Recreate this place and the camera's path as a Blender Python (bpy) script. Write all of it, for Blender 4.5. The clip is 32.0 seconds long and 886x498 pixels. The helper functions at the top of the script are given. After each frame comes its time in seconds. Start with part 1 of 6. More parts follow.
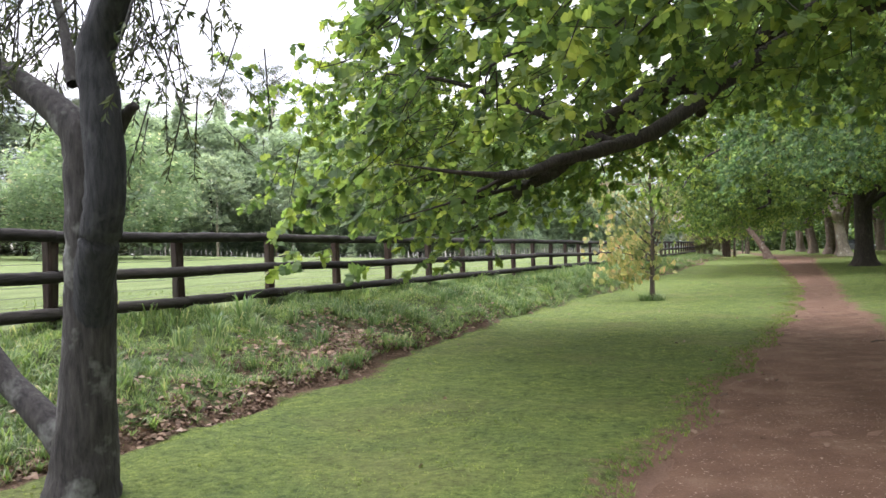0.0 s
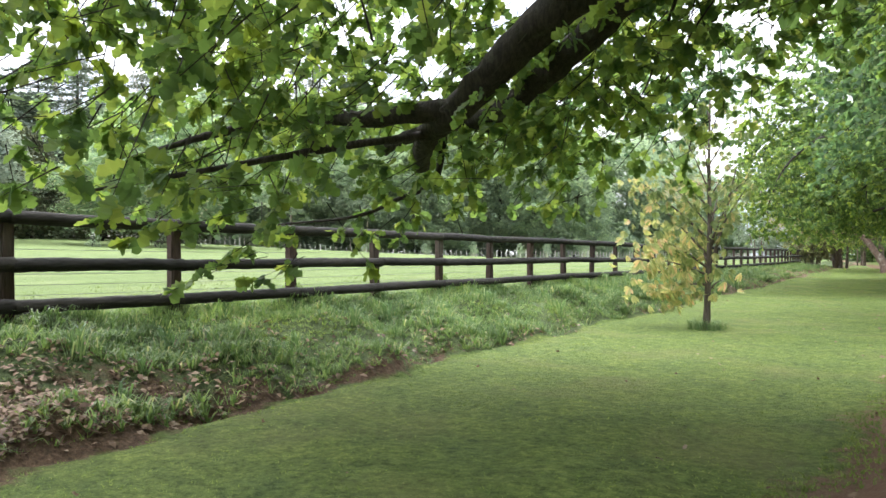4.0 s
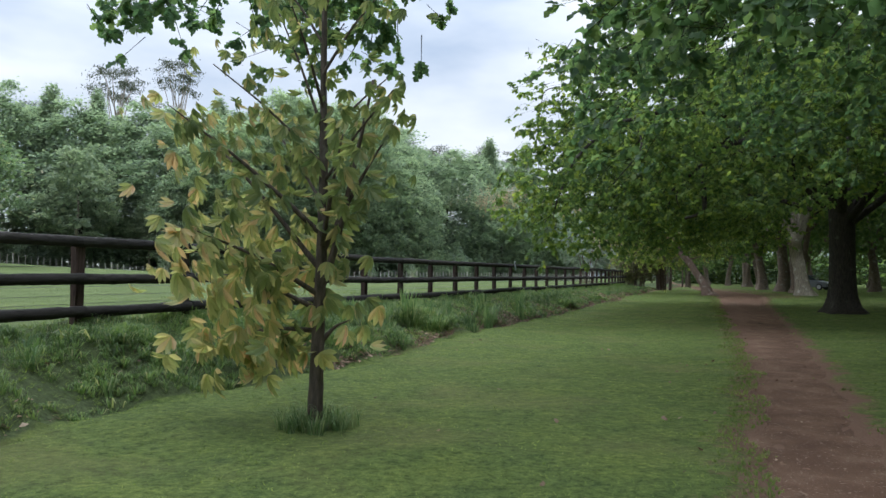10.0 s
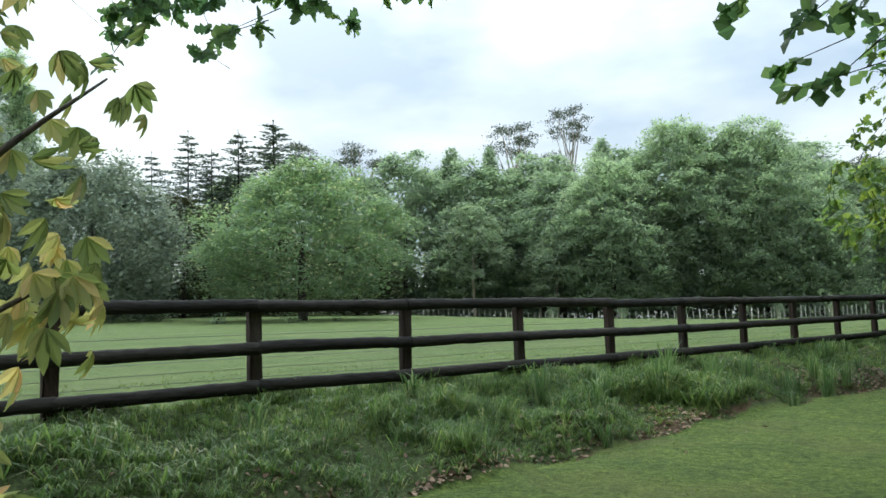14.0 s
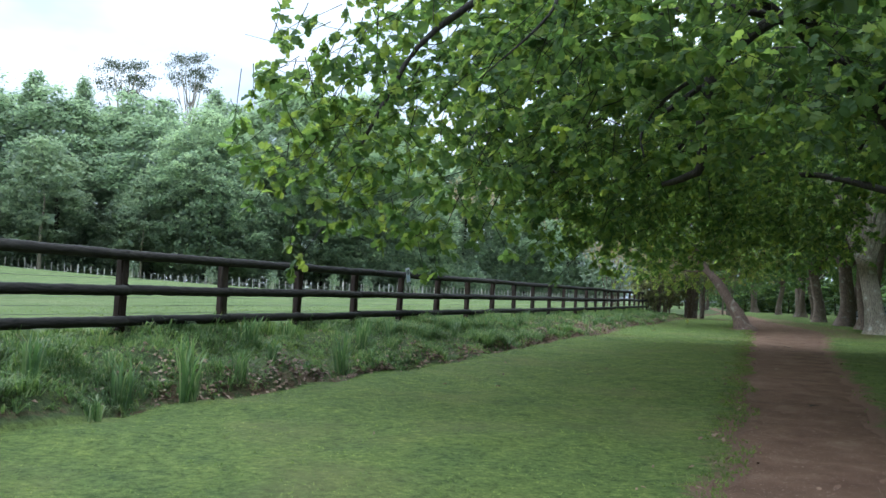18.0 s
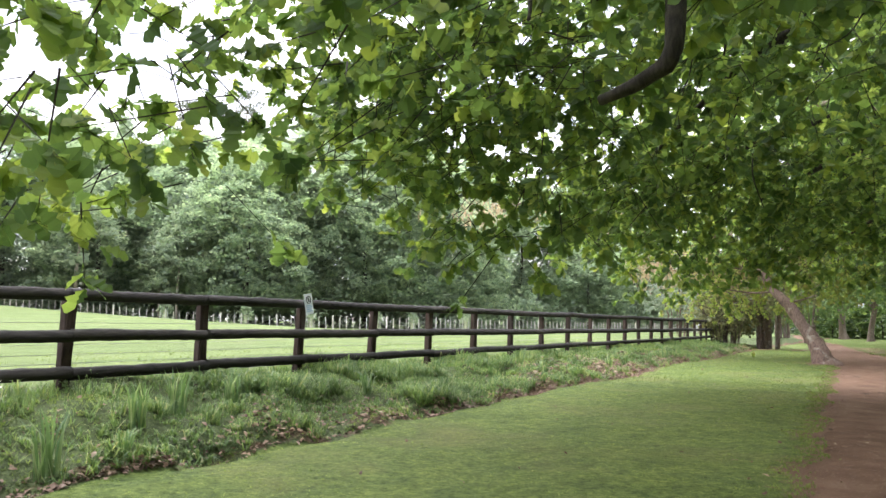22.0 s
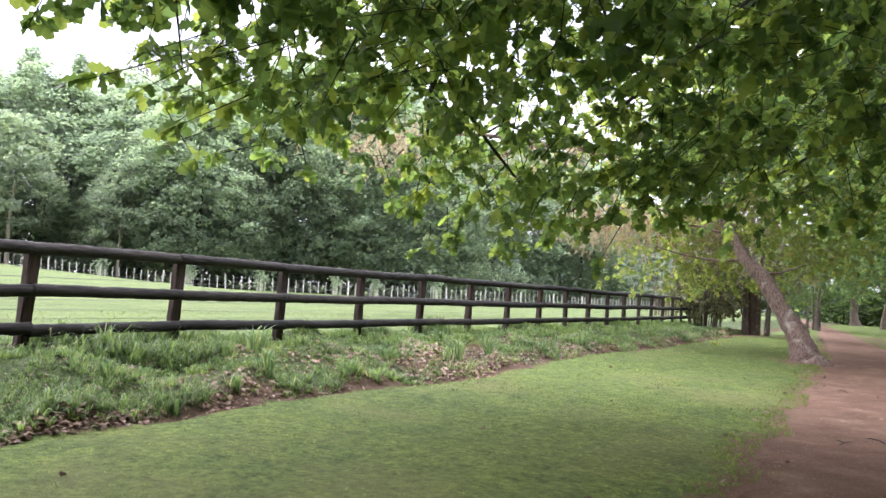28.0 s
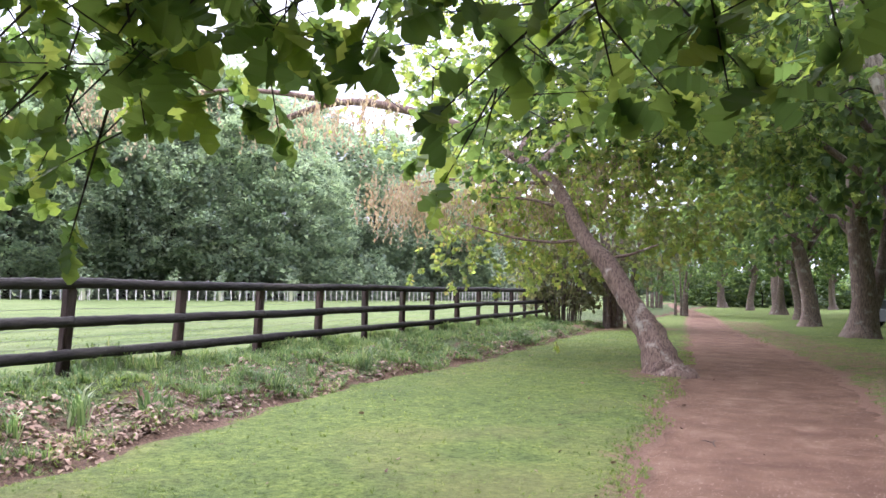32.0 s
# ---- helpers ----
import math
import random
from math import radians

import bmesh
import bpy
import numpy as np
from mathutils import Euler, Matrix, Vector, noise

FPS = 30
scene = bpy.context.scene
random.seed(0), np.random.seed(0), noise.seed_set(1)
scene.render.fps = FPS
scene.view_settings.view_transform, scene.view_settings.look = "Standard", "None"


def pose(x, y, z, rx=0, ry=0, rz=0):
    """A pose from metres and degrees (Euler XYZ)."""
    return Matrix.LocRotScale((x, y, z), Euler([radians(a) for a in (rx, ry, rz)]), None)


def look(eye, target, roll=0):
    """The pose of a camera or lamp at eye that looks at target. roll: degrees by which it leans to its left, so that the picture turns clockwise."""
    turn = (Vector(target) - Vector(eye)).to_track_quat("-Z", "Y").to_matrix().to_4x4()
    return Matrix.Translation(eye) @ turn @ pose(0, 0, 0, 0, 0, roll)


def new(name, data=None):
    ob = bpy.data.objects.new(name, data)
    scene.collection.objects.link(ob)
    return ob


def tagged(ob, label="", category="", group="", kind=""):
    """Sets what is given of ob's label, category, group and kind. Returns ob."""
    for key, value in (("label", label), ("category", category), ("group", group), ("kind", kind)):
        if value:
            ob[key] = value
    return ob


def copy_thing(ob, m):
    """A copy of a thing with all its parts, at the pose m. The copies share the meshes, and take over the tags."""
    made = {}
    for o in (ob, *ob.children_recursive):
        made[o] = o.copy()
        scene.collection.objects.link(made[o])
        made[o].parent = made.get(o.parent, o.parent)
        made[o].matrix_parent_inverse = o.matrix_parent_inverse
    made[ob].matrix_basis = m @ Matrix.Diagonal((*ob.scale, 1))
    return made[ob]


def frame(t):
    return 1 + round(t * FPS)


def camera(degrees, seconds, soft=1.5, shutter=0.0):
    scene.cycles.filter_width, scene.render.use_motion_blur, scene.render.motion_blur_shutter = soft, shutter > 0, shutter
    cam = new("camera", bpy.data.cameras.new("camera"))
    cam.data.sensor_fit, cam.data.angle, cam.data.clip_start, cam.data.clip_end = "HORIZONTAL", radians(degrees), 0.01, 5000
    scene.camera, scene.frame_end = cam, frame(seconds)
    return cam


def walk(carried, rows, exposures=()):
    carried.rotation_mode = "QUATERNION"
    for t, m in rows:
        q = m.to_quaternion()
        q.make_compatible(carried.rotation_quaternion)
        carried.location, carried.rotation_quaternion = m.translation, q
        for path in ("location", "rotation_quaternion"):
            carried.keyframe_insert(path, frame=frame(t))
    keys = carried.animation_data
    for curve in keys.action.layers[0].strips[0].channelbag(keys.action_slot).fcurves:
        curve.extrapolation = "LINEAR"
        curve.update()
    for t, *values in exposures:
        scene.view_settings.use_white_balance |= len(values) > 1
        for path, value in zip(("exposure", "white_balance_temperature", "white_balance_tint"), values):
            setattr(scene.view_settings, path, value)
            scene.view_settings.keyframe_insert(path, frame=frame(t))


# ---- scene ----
cam = camera(58.0, 32.0)
PATH = [
    (0, (0.215, -0.113, 1.543), (-0.573, 1.725, 1.561), -2.0),
    (0.5, (0.069, 0.86, 1.5), (-0.719, 2.698, 1.519), -1.4),
    (1, (-0.024, 1.737, 1.515), (-0.771, 3.591, 1.562), -0.9),
    (1.5, (-0.038, 2.559, 1.526), (-0.742, 4.43, 1.596), -1.1),
    (2, (-0.055, 3.444, 1.505), (-0.916, 5.246, 1.608), 0.9),
    (2.5, (0.001, 4.333, 1.486), (-0.878, 6.128, 1.568), 1.5),
    (4.5, (0.229, 7.769, 1.576), (-0.805, 9.48, 1.589), -0.4),
    (5, (0.217, 8.628, 1.567), (-0.81, 10.343, 1.59), -0.8),
    (5.5, (0.134, 9.5, 1.54), (-0.89, 11.216, 1.597), -1.4),
    (6, (0.1, 10.412, 1.543), (-0.91, 12.135, 1.632), -1.5),
    (6.5, (0.037, 11.312, 1.521), (-0.951, 13.047, 1.64), -1.5),
    (7, (0.046, 12.188, 1.514), (-0.9, 13.944, 1.649), -1.4),
    (7.5, (0.042, 13.055, 1.482), (-0.871, 14.829, 1.61), -1.6),
    (8, (0.079, 13.905, 1.509), (-0.81, 15.693, 1.617), -1.5),
    (8.5, (0.067, 14.761, 1.516), (-0.787, 16.567, 1.605), -1.1),
    (9, (0.178, 15.643, 1.564), (-0.609, 17.479, 1.654), -0.7),
    (9.5, (0.336, 16.524, 1.585), (-0.389, 18.386, 1.669), -0.2),
    (10, (0.337, 17.52, 1.481), (-0.342, 19.399, 1.552), 0.2),
    (10.5, (0.377, 18.336, 1.448), (-0.298, 20.218, 1.516), 0.3),
    (11, (0.422, 19.321, 1.486), (-0.283, 21.191, 1.571), 0.1),
    (11.5, (0.544, 20.008, 1.493), (-0.221, 21.855, 1.57), -0.3),
    (12, (0.647, 20.726, 1.528), (-0.21, 22.532, 1.593), -1.0),
    (12.5, (0.572, 21.67, 1.525), (-0.441, 23.392, 1.609), -2.7),
    (13, (0.639, 22.552, 1.616), (-0.576, 24.136, 1.751), -3.1),
    (13.5, (0.684, 23.39, 1.677), (-0.714, 24.809, 1.86), -3.0),
    (15.5, (0.827, 26.813, 1.537), (-0.79, 27.981, 1.686), -0.5),
    (16, (0.694, 27.839, 1.515), (-0.689, 29.273, 1.694), -0.0),
    (16.5, (0.743, 28.793, 1.489), (-0.37, 30.444, 1.675), 0.5),
    (17, (0.81, 29.795, 1.552), (-0.129, 31.554, 1.709), 2.4),
    (17.5, (0.825, 30.753, 1.558), (-0.032, 32.556, 1.69), 2.9),
    (18, (0.796, 31.693, 1.551), (0.004, 33.526, 1.661), 2.2),
    (18.5, (0.851, 32.588, 1.552), (0.118, 34.447, 1.652), 1.2),
    (19, (0.843, 33.576, 1.565), (0.122, 35.439, 1.654), 1.5),
    (19.5, (0.892, 34.453, 1.607), (0.143, 36.304, 1.736), 1.5),
    (20, (0.892, 35.373, 1.632), (0.092, 37.195, 1.828), 0.7),
    (20.5, (0.942, 36.267, 1.66), (0.083, 38.057, 1.895), 0.3),
    (21, (0.895, 37.188, 1.642), (-0.022, 38.951, 1.871), 0.3),
    (21.5, (0.918, 38.032, 1.644), (-0.035, 39.778, 1.845), 0.7),
    (22, (0.806, 38.935, 1.66), (-0.149, 40.682, 1.847), 0.9),
    (22.5, (0.83, 39.849, 1.676), (-0.1, 41.611, 1.851), 0.8),
    (23, (0.767, 40.772, 1.693), (-0.139, 42.549, 1.84), 0.9),
    (23.5, (0.757, 41.661, 1.701), (-0.141, 43.443, 1.841), 0.7),
    (24, (0.658, 42.555, 1.7), (-0.243, 44.336, 1.827), 0.4),
    (24.5, (0.624, 43.43, 1.712), (-0.255, 45.223, 1.828), 0.4),
    (25, (0.583, 44.205, 1.717), (-0.28, 46.007, 1.816), 1.3),
    (25.5, (0.486, 45.11, 1.693), (-0.353, 46.924, 1.788), 2.0),
    (27.5, (0.958, 48.373, 1.702), (-0.055, 50.093, 1.82), 3.2),
    (28, (1.001, 49.223, 1.705), (0.009, 50.957, 1.816), 3.1),
    (28.5, (0.968, 50.145, 1.753), (0.036, 51.91, 1.875), 2.5),
    (29, (0.921, 50.939, 1.827), (0.044, 52.732, 1.957), 2.1),
    (29.5, (0.855, 51.863, 1.855), (0.0, 53.666, 1.989), 1.6),
    (30, (0.783, 52.759, 1.893), (-0.045, 54.576, 2.012), 1.4),
    (30.5, (0.741, 53.658, 1.899), (-0.079, 55.48, 2.004), 1.2),
    (31, (0.71, 54.526, 1.918), (-0.088, 56.358, 2.019), 1.1),
    (31.5, (0.698, 55.421, 1.953), (-0.072, 57.264, 2.06), 0.9),
    (32, (0.691, 56.316, 1.964), (-0.044, 58.173, 2.073), 0.6),
]
SKY_STRENGTH, SUN_POWER = 0.52, 0.5

walk(cam, [(t, look(eye, target, roll)) for t, eye, target, roll in PATH],
     exposures=[(0, 2.2, 6400, 20), (1, 1.9, 6450, 16), (2, 2.33, 6600, 8), (4, 2.4, 6350, 12), (5, 2.42, 6200, 21), (6, 2.2, 6000, 30), (7, 1.55, 6200, 19), (8, 1.2, 6000, 10), (9, 0.9, 5900, 9), (12, 1.12, 5950, 8), (13, 1.1, 5950, 0), (16, 1.0, 6000, 6), (17.5, 1.3, 5450, 3), (19, 1.92, 5700, 13), (20, 2.45, 6200, 14), (21, 2.4, 6350, 14), (22, 2.48, 6400, 17), (23, 2.5, 6250, 24), (25, 2.88, 6800, 16), (28, 2.42, 6100, 25), (31, 2.45, 6000, 30), (32, 2.45, 5900, 29)])

# ---- sky and sun: a bright overcast evening ----
world = bpy.data.worlds.new("sky")
scene.world = world
world.use_nodes = True
wn, wl = world.node_tree.nodes, world.node_tree.links
wn.clear()
sky = wn.new("ShaderNodeTexSky")
sky.sky_type, sky.sun_disc = "NISHITA", False
SUN_EL, SUN_AZ = radians(32), radians(295)
sky.sun_elevation, sky.sun_rotation = SUN_EL, SUN_AZ
sky_dim = wn.new("ShaderNodeVectorMath")
sky_dim.operation = "SCALE"
sky_dim.inputs["Scale"].default_value = 0.10
wl.new(sky.outputs[0], sky_dim.inputs[0])
coords = wn.new("ShaderNodeTexCoord")
squash = wn.new("ShaderNodeMapping")
squash.inputs["Scale"].default_value = (1.0, 1.0, 2.6)
wl.new(coords.outputs["Generated"], squash.inputs[0])
cloud_noise = wn.new("ShaderNodeTexNoise")
cloud_noise.inputs["Scale"].default_value = 2.3
cloud_noise.inputs["Detail"].default_value = 5
cloud_noise.inputs["Roughness"].default_value = 0.5
wl.new(squash.outputs[0], cloud_noise.inputs[0])
cloud_ramp = wn.new("ShaderNodeValToRGB")
cloud_ramp.color_ramp.elements[0].position, cloud_ramp.color_ramp.elements[0].color = 0.38, (0.52, 0.59, 0.7, 1)
cloud_ramp.color_ramp.elements[1].position, cloud_ramp.color_ramp.elements[1].color = 0.6, (1.0, 1.0, 1.0, 1)
wl.new(cloud_noise.outputs[0], cloud_ramp.inputs[0])
cloud_cover = wn.new("ShaderNodeMix")
cloud_cover.data_type = "RGBA"
cloud_cover.inputs[0].default_value = 0.88
wl.new(sky_dim.outputs[0], cloud_cover.inputs[6])
wl.new(cloud_ramp.outputs[0], cloud_cover.inputs[7])
# an overcast sky is about three times as bright overhead as at the horizon
apart = wn.new("ShaderNodeSeparateXYZ")
wl.new(coords.outputs["Generated"], apart.inputs[0])
above = wn.new("ShaderNodeClamp")
wl.new(apart.outputs["Z"], above.inputs[0])
steep = wn.new("ShaderNodeMath")
steep.operation = "POWER"
wl.new(above.outputs[0], steep.inputs[0])
steep.inputs[1].default_value = 2.5
rise = wn.new("ShaderNodeMath")
rise.operation = "MULTIPLY_ADD"
wl.new(steep.outputs[0], rise.inputs[0])
rise.inputs[1].default_value, rise.inputs[2].default_value = 3.6, 1.0
veil = wn.new("ShaderNodeVectorMath")
veil.operation = "SCALE"
wl.new(cloud_cover.outputs[2], veil.inputs[0])
wl.new(rise.outputs[0], veil.inputs["Scale"])
backg = wn.new("ShaderNodeBackground")
backg.inputs[1].default_value = SKY_STRENGTH
wl.new(veil.outputs[0], backg.inputs[0])
wout = wn.new("ShaderNodeOutputWorld")
wl.new(backg.outputs[0], wout.inputs[0])

sun = new("sun", bpy.data.lights.new("sun", "SUN"))
sun.data.energy, sun.data.angle, sun.data.color = SUN_POWER, radians(20), (1.0, 0.95, 0.86)
sun_dir = Vector((math.sin(SUN_AZ) * math.cos(SUN_EL), math.cos(SUN_AZ) * math.cos(SUN_EL), math.sin(SUN_EL)))
sun.matrix_world = look((0, 0, 60), Vector((0, 0, 60)) - sun_dir)


# ---- materials ----
def material(name):
    m = bpy.data.materials.new(name)
    m.use_nodes = True
    n, l = m.node_tree.nodes, m.node_tree.links
    return m, n, l, n["Principled BSDF"]


def noise_node(n, l, vec, scale, detail=3.0, rough=0.55):
    t = n.new("ShaderNodeTexNoise")
    t.inputs["Scale"].default_value, t.inputs["Detail"].default_value, t.inputs["Roughness"].default_value = scale, detail, rough
    if vec is not None:
        l.new(vec, t.inputs["Vector"])
    return t


def muted(c, k=0.16):
    """A colour drawn a little toward its own grey."""
    grey = 0.3 * c[0] + 0.59 * c[1] + 0.11 * c[2]
    return tuple(q + (grey - q) * k for q in c)


def ramp(n, l, value, stops):
    r = n.new("ShaderNodeValToRGB")
    e = r.color_ramp.elements
    while len(e) < len(stops):
        e.new(0.5)
    for k, (p, c) in enumerate(stops):
        e[k].position, e[k].color = p, (*c, 1)
    l.new(value, r.inputs[0])
    return r


def mixed(n, l, fac, a, b, mode="MIX"):
    m = n.new("ShaderNodeMix")
    m.data_type, m.blend_type = "RGBA", mode
    for sock, v in ((m.inputs[0], fac), (m.inputs[6], a), (m.inputs[7], b)):
        if isinstance(v, (int, float)):
            sock.default_value = v
        elif isinstance(v, tuple):
            sock.default_value = (*v, 1)
        else:
            l.new(v, sock)
    return m.outputs[2]


def bump(n, l, p, height, strength, distance):
    b = n.new("ShaderNodeBump")
    b.inputs["Strength"].default_value, b.inputs["Distance"].default_value = strength, distance
    l.new(height, b.inputs["Height"])
    l.new(b.outputs[0], p.inputs["Normal"])


def leafy(name, colours, translucent, through_tint, rough=0.6, patch=0.0, patch_colour=(0.5, 0.5, 0.2), mottle=0.0):
    """Foliage: a colour for each leaf out of a ramp, with light let through the blade."""
    m, n, l, p = material(name)
    geo = n.new("ShaderNodeNewGeometry")
    r = ramp(n, l, geo.outputs["Random Per Island"], [(q, muted(c)) for q, c in colours])
    big = noise_node(n, l, geo.outputs["Position"], 0.55, 2)
    shade = ramp(n, l, big.outputs[0], [(0.3, (0.72, 0.76, 0.74)), (0.7, (1.2, 1.18, 1.05))])
    col = mixed(n, l, 1.0, r.outputs[0], shade.outputs[0], "MULTIPLY")
    if mottle:
        spots = noise_node(n, l, geo.outputs["Position"], mottle, 4, 0.65)
        col = mixed(n, l, 1.0, col, ramp(n, l, spots.outputs[0], [(0.36, (0.74, 0.78, 0.74)), (0.5, (0.98, 0.98, 0.95)), (0.66, (1.25, 1.2, 1.06))]).outputs[0], "MULTIPLY")
    if patch:
        sp = noise_node(n, l, geo.outputs["Position"], 1.4, 2)
        k = ramp(n, l, sp.outputs[0], [(0.62 - patch, (0, 0, 0)), (0.72, (1, 1, 1))])
        col = mixed(n, l, k.outputs[0], col, patch_colour)
    l.new(col, p.inputs["Base Color"])
    p.inputs["Roughness"].default_value = rough
    p.inputs["Specular IOR Level"].default_value = 0.22 if rough < 0.8 else 0.06
    tr = n.new("ShaderNodeBsdfTranslucent")
    tc = mixed(n, l, 1.0, col, through_tint, "MULTIPLY")
    l.new(tc, tr.inputs[0])
    mx = n.new("ShaderNodeMixShader")
    mx.inputs[0].default_value = translucent
    l.new(p.outputs[0], mx.inputs[1])
    l.new(tr.outputs[0], mx.inputs[2])
    l.new(mx.outputs[0], n["Material Output"].inputs[0])
    return m


def bark_material(name, dark, light, lichen, lichen_amount, stretch=5.0):
    m, n, l, p = material(name)
    tc = n.new("ShaderNodeTexCoord")
    mp = n.new("ShaderNodeMapping")
    mp.inputs["Scale"].default_value = (1, 1, 1 / stretch)
    l.new(tc.outputs["Object"], mp.inputs[0])
    a = noise_node(n, l, mp.outputs[0], 26, 6, 0.65)
    b = noise_node(n, l, tc.outputs["Object"], 3.2, 4, 0.6)
    c = ramp(n, l, a.outputs[0], [(0.35, dark), (0.68, light)])
    k = ramp(n, l, b.outputs[0], [(0.62 - lichen_amount, (0, 0, 0)), (0.72 - lichen_amount * 0.5, (1, 1, 1))])
    l.new(mixed(n, l, k.outputs[0], c.outputs[0], lichen), p.inputs["Base Color"])
    p.inputs["Roughness"].default_value = 0.92
    bump(n, l, p, a.outputs[0], 0.8, 0.03)
    return m


OAK = leafy("oak_leaf", [(0.0, (0.058, 0.112, 0.048)), (0.45, (0.1, 0.172, 0.062)), (0.85, (0.165, 0.24, 0.068)), (1.0, (0.23, 0.28, 0.075))], 0.55, (2.05, 2.0, 1.0), patch=0.03, patch_colour=(0.2, 0.255, 0.062))
OAK_COOL = leafy("cool_oak_leaf", [(0.0, (0.06, 0.112, 0.07)), (0.5, (0.095, 0.16, 0.09)), (0.88, (0.15, 0.215, 0.1)), (1.0, (0.21, 0.26, 0.11))], 0.55, (1.75, 1.95, 1.2))
OAK_FAR = leafy("avenue_leaf", [(0.0, (0.052, 0.095, 0.055)), (0.6, (0.085, 0.138, 0.068)), (1.0, (0.14, 0.19, 0.078))], 0.6, (2.1, 2.15, 1.0))
BUCKEYE = leafy("buckeye_leaf", [(0.0, (0.23, 0.29, 0.12)), (0.35, (0.34, 0.375, 0.17)), (0.7, (0.46, 0.44, 0.225)), (0.9, (0.58, 0.45, 0.27)), (1.0, (0.6, 0.38, 0.26))], 0.5, (1.7, 1.6, 1.0))
BUCKEYE_GREEN = leafy("buckeye_green_leaf", [(0.0, (0.12, 0.175, 0.08)), (0.5, (0.195, 0.24, 0.11)), (0.85, (0.29, 0.31, 0.15)), (1.0, (0.42, 0.32, 0.19))], 0.5, (1.7, 1.7, 0.95))
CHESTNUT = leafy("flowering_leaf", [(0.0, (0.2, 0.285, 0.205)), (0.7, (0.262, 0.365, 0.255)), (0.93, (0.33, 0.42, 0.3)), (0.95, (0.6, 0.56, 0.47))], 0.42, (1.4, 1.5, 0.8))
# next two: distance haze put into the leaf colour, paler and greyer than real foliage
WOOD_DARK = leafy("hazed_dark_woodland_leaf", [(0.0, (0.205, 0.265, 0.222)), (0.6, (0.25, 0.312, 0.248)), (1.0, (0.295, 0.352, 0.266))], 0.55, (1.65, 1.75, 1.2), 0.85)
WOOD_MID = leafy("hazed_woodland_leaf", [(0.0, (0.24, 0.31, 0.255)), (0.55, (0.295, 0.362, 0.28)), (0.9, (0.345, 0.41, 0.3)), (1.0, (0.38, 0.44, 0.31))], 0.55, (1.65, 1.75, 1.2), 0.85)
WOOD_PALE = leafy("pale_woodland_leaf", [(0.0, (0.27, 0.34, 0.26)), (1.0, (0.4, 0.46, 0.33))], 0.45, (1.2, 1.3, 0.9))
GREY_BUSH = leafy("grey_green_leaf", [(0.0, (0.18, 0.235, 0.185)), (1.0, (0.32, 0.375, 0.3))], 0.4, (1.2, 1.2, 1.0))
CONIFER = leafy("conifer_needles", [(0.0, (0.085, 0.115, 0.1)), (1.0, (0.15, 0.19, 0.15))], 0.3, (1.3, 1.3, 1.0))
GUM = leafy("gum_leaf", [(0.0, (0.075, 0.095, 0.07)), (1.0, (0.15, 0.165, 0.115))], 0.15, (1.2, 1.2, 0.9))
BROWN_GREEN = leafy("bronze_green_leaf", [(0.0, (0.06, 0.075, 0.035)), (1.0, (0.12, 0.13, 0.055))], 0.15, (1.2, 1.2, 0.8))
CATKIN = leafy("dry_tassel", [(0.0, (0.36, 0.25, 0.18)), (0.6, (0.47, 0.35, 0.26)), (1.0, (0.5, 0.42, 0.28))], 0.4, (1.3, 1.2, 0.9), 0.7)
LEAN_LEAF = leafy("yellowing_leaf", [(0.0, (0.17, 0.24, 0.08)), (0.55, (0.28, 0.34, 0.12)), (0.85, (0.36, 0.38, 0.15)), (1.0, (0.42, 0.34, 0.18))], 0.55, (2.0, 2.05, 0.95))
OLIVE = leafy("dull_olive_leaf", [(0.0, (0.12, 0.135, 0.07)), (0.6, (0.2, 0.215, 0.11)), (1.0, (0.3, 0.27, 0.16))], 0.4, (1.6, 1.6, 0.9))
NEEDLES = leafy("fine_feathery_leaf", [(0.0, (0.045, 0.07, 0.04)), (1.0, (0.11, 0.13, 0.06))], 0.25, (1.3, 1.3, 0.8))
GRASS = leafy("mown_grass", [(0.0, (0.12, 0.17, 0.05)), (0.6, (0.162, 0.218, 0.064)), (0.95, (0.205, 0.257, 0.084)), (1.0, (0.29, 0.29, 0.16))], 0.5, (1.4, 1.5, 0.75), 0.6, mottle=5.5)
BANK_GRASS = leafy("long_grass", [(0.0, (0.082, 0.14, 0.062)), (0.5, (0.14, 0.22, 0.09)), (0.88, (0.2, 0.28, 0.12)), (0.95, (0.29, 0.3, 0.18)), (1.0, (0.4, 0.37, 0.25))], 0.5, (1.4, 1.5, 0.75), 0.45, mottle=2.6)
BLADE = leafy("strap_leaf", [(0.0, (0.09, 0.165, 0.07)), (0.7, (0.15, 0.24, 0.1)), (1.0, (0.34, 0.37, 0.22))], 0.45, (1.3, 1.4, 0.8), 0.35)
LITTER = leafy("fallen_leaf", [(0.0, (0.1, 0.06, 0.042)), (0.45, (0.24, 0.145, 0.1)), (0.88, (0.33, 0.21, 0.15)), (1.0, (0.4, 0.29, 0.22))], 0.05, (1, 1, 1), 0.75)

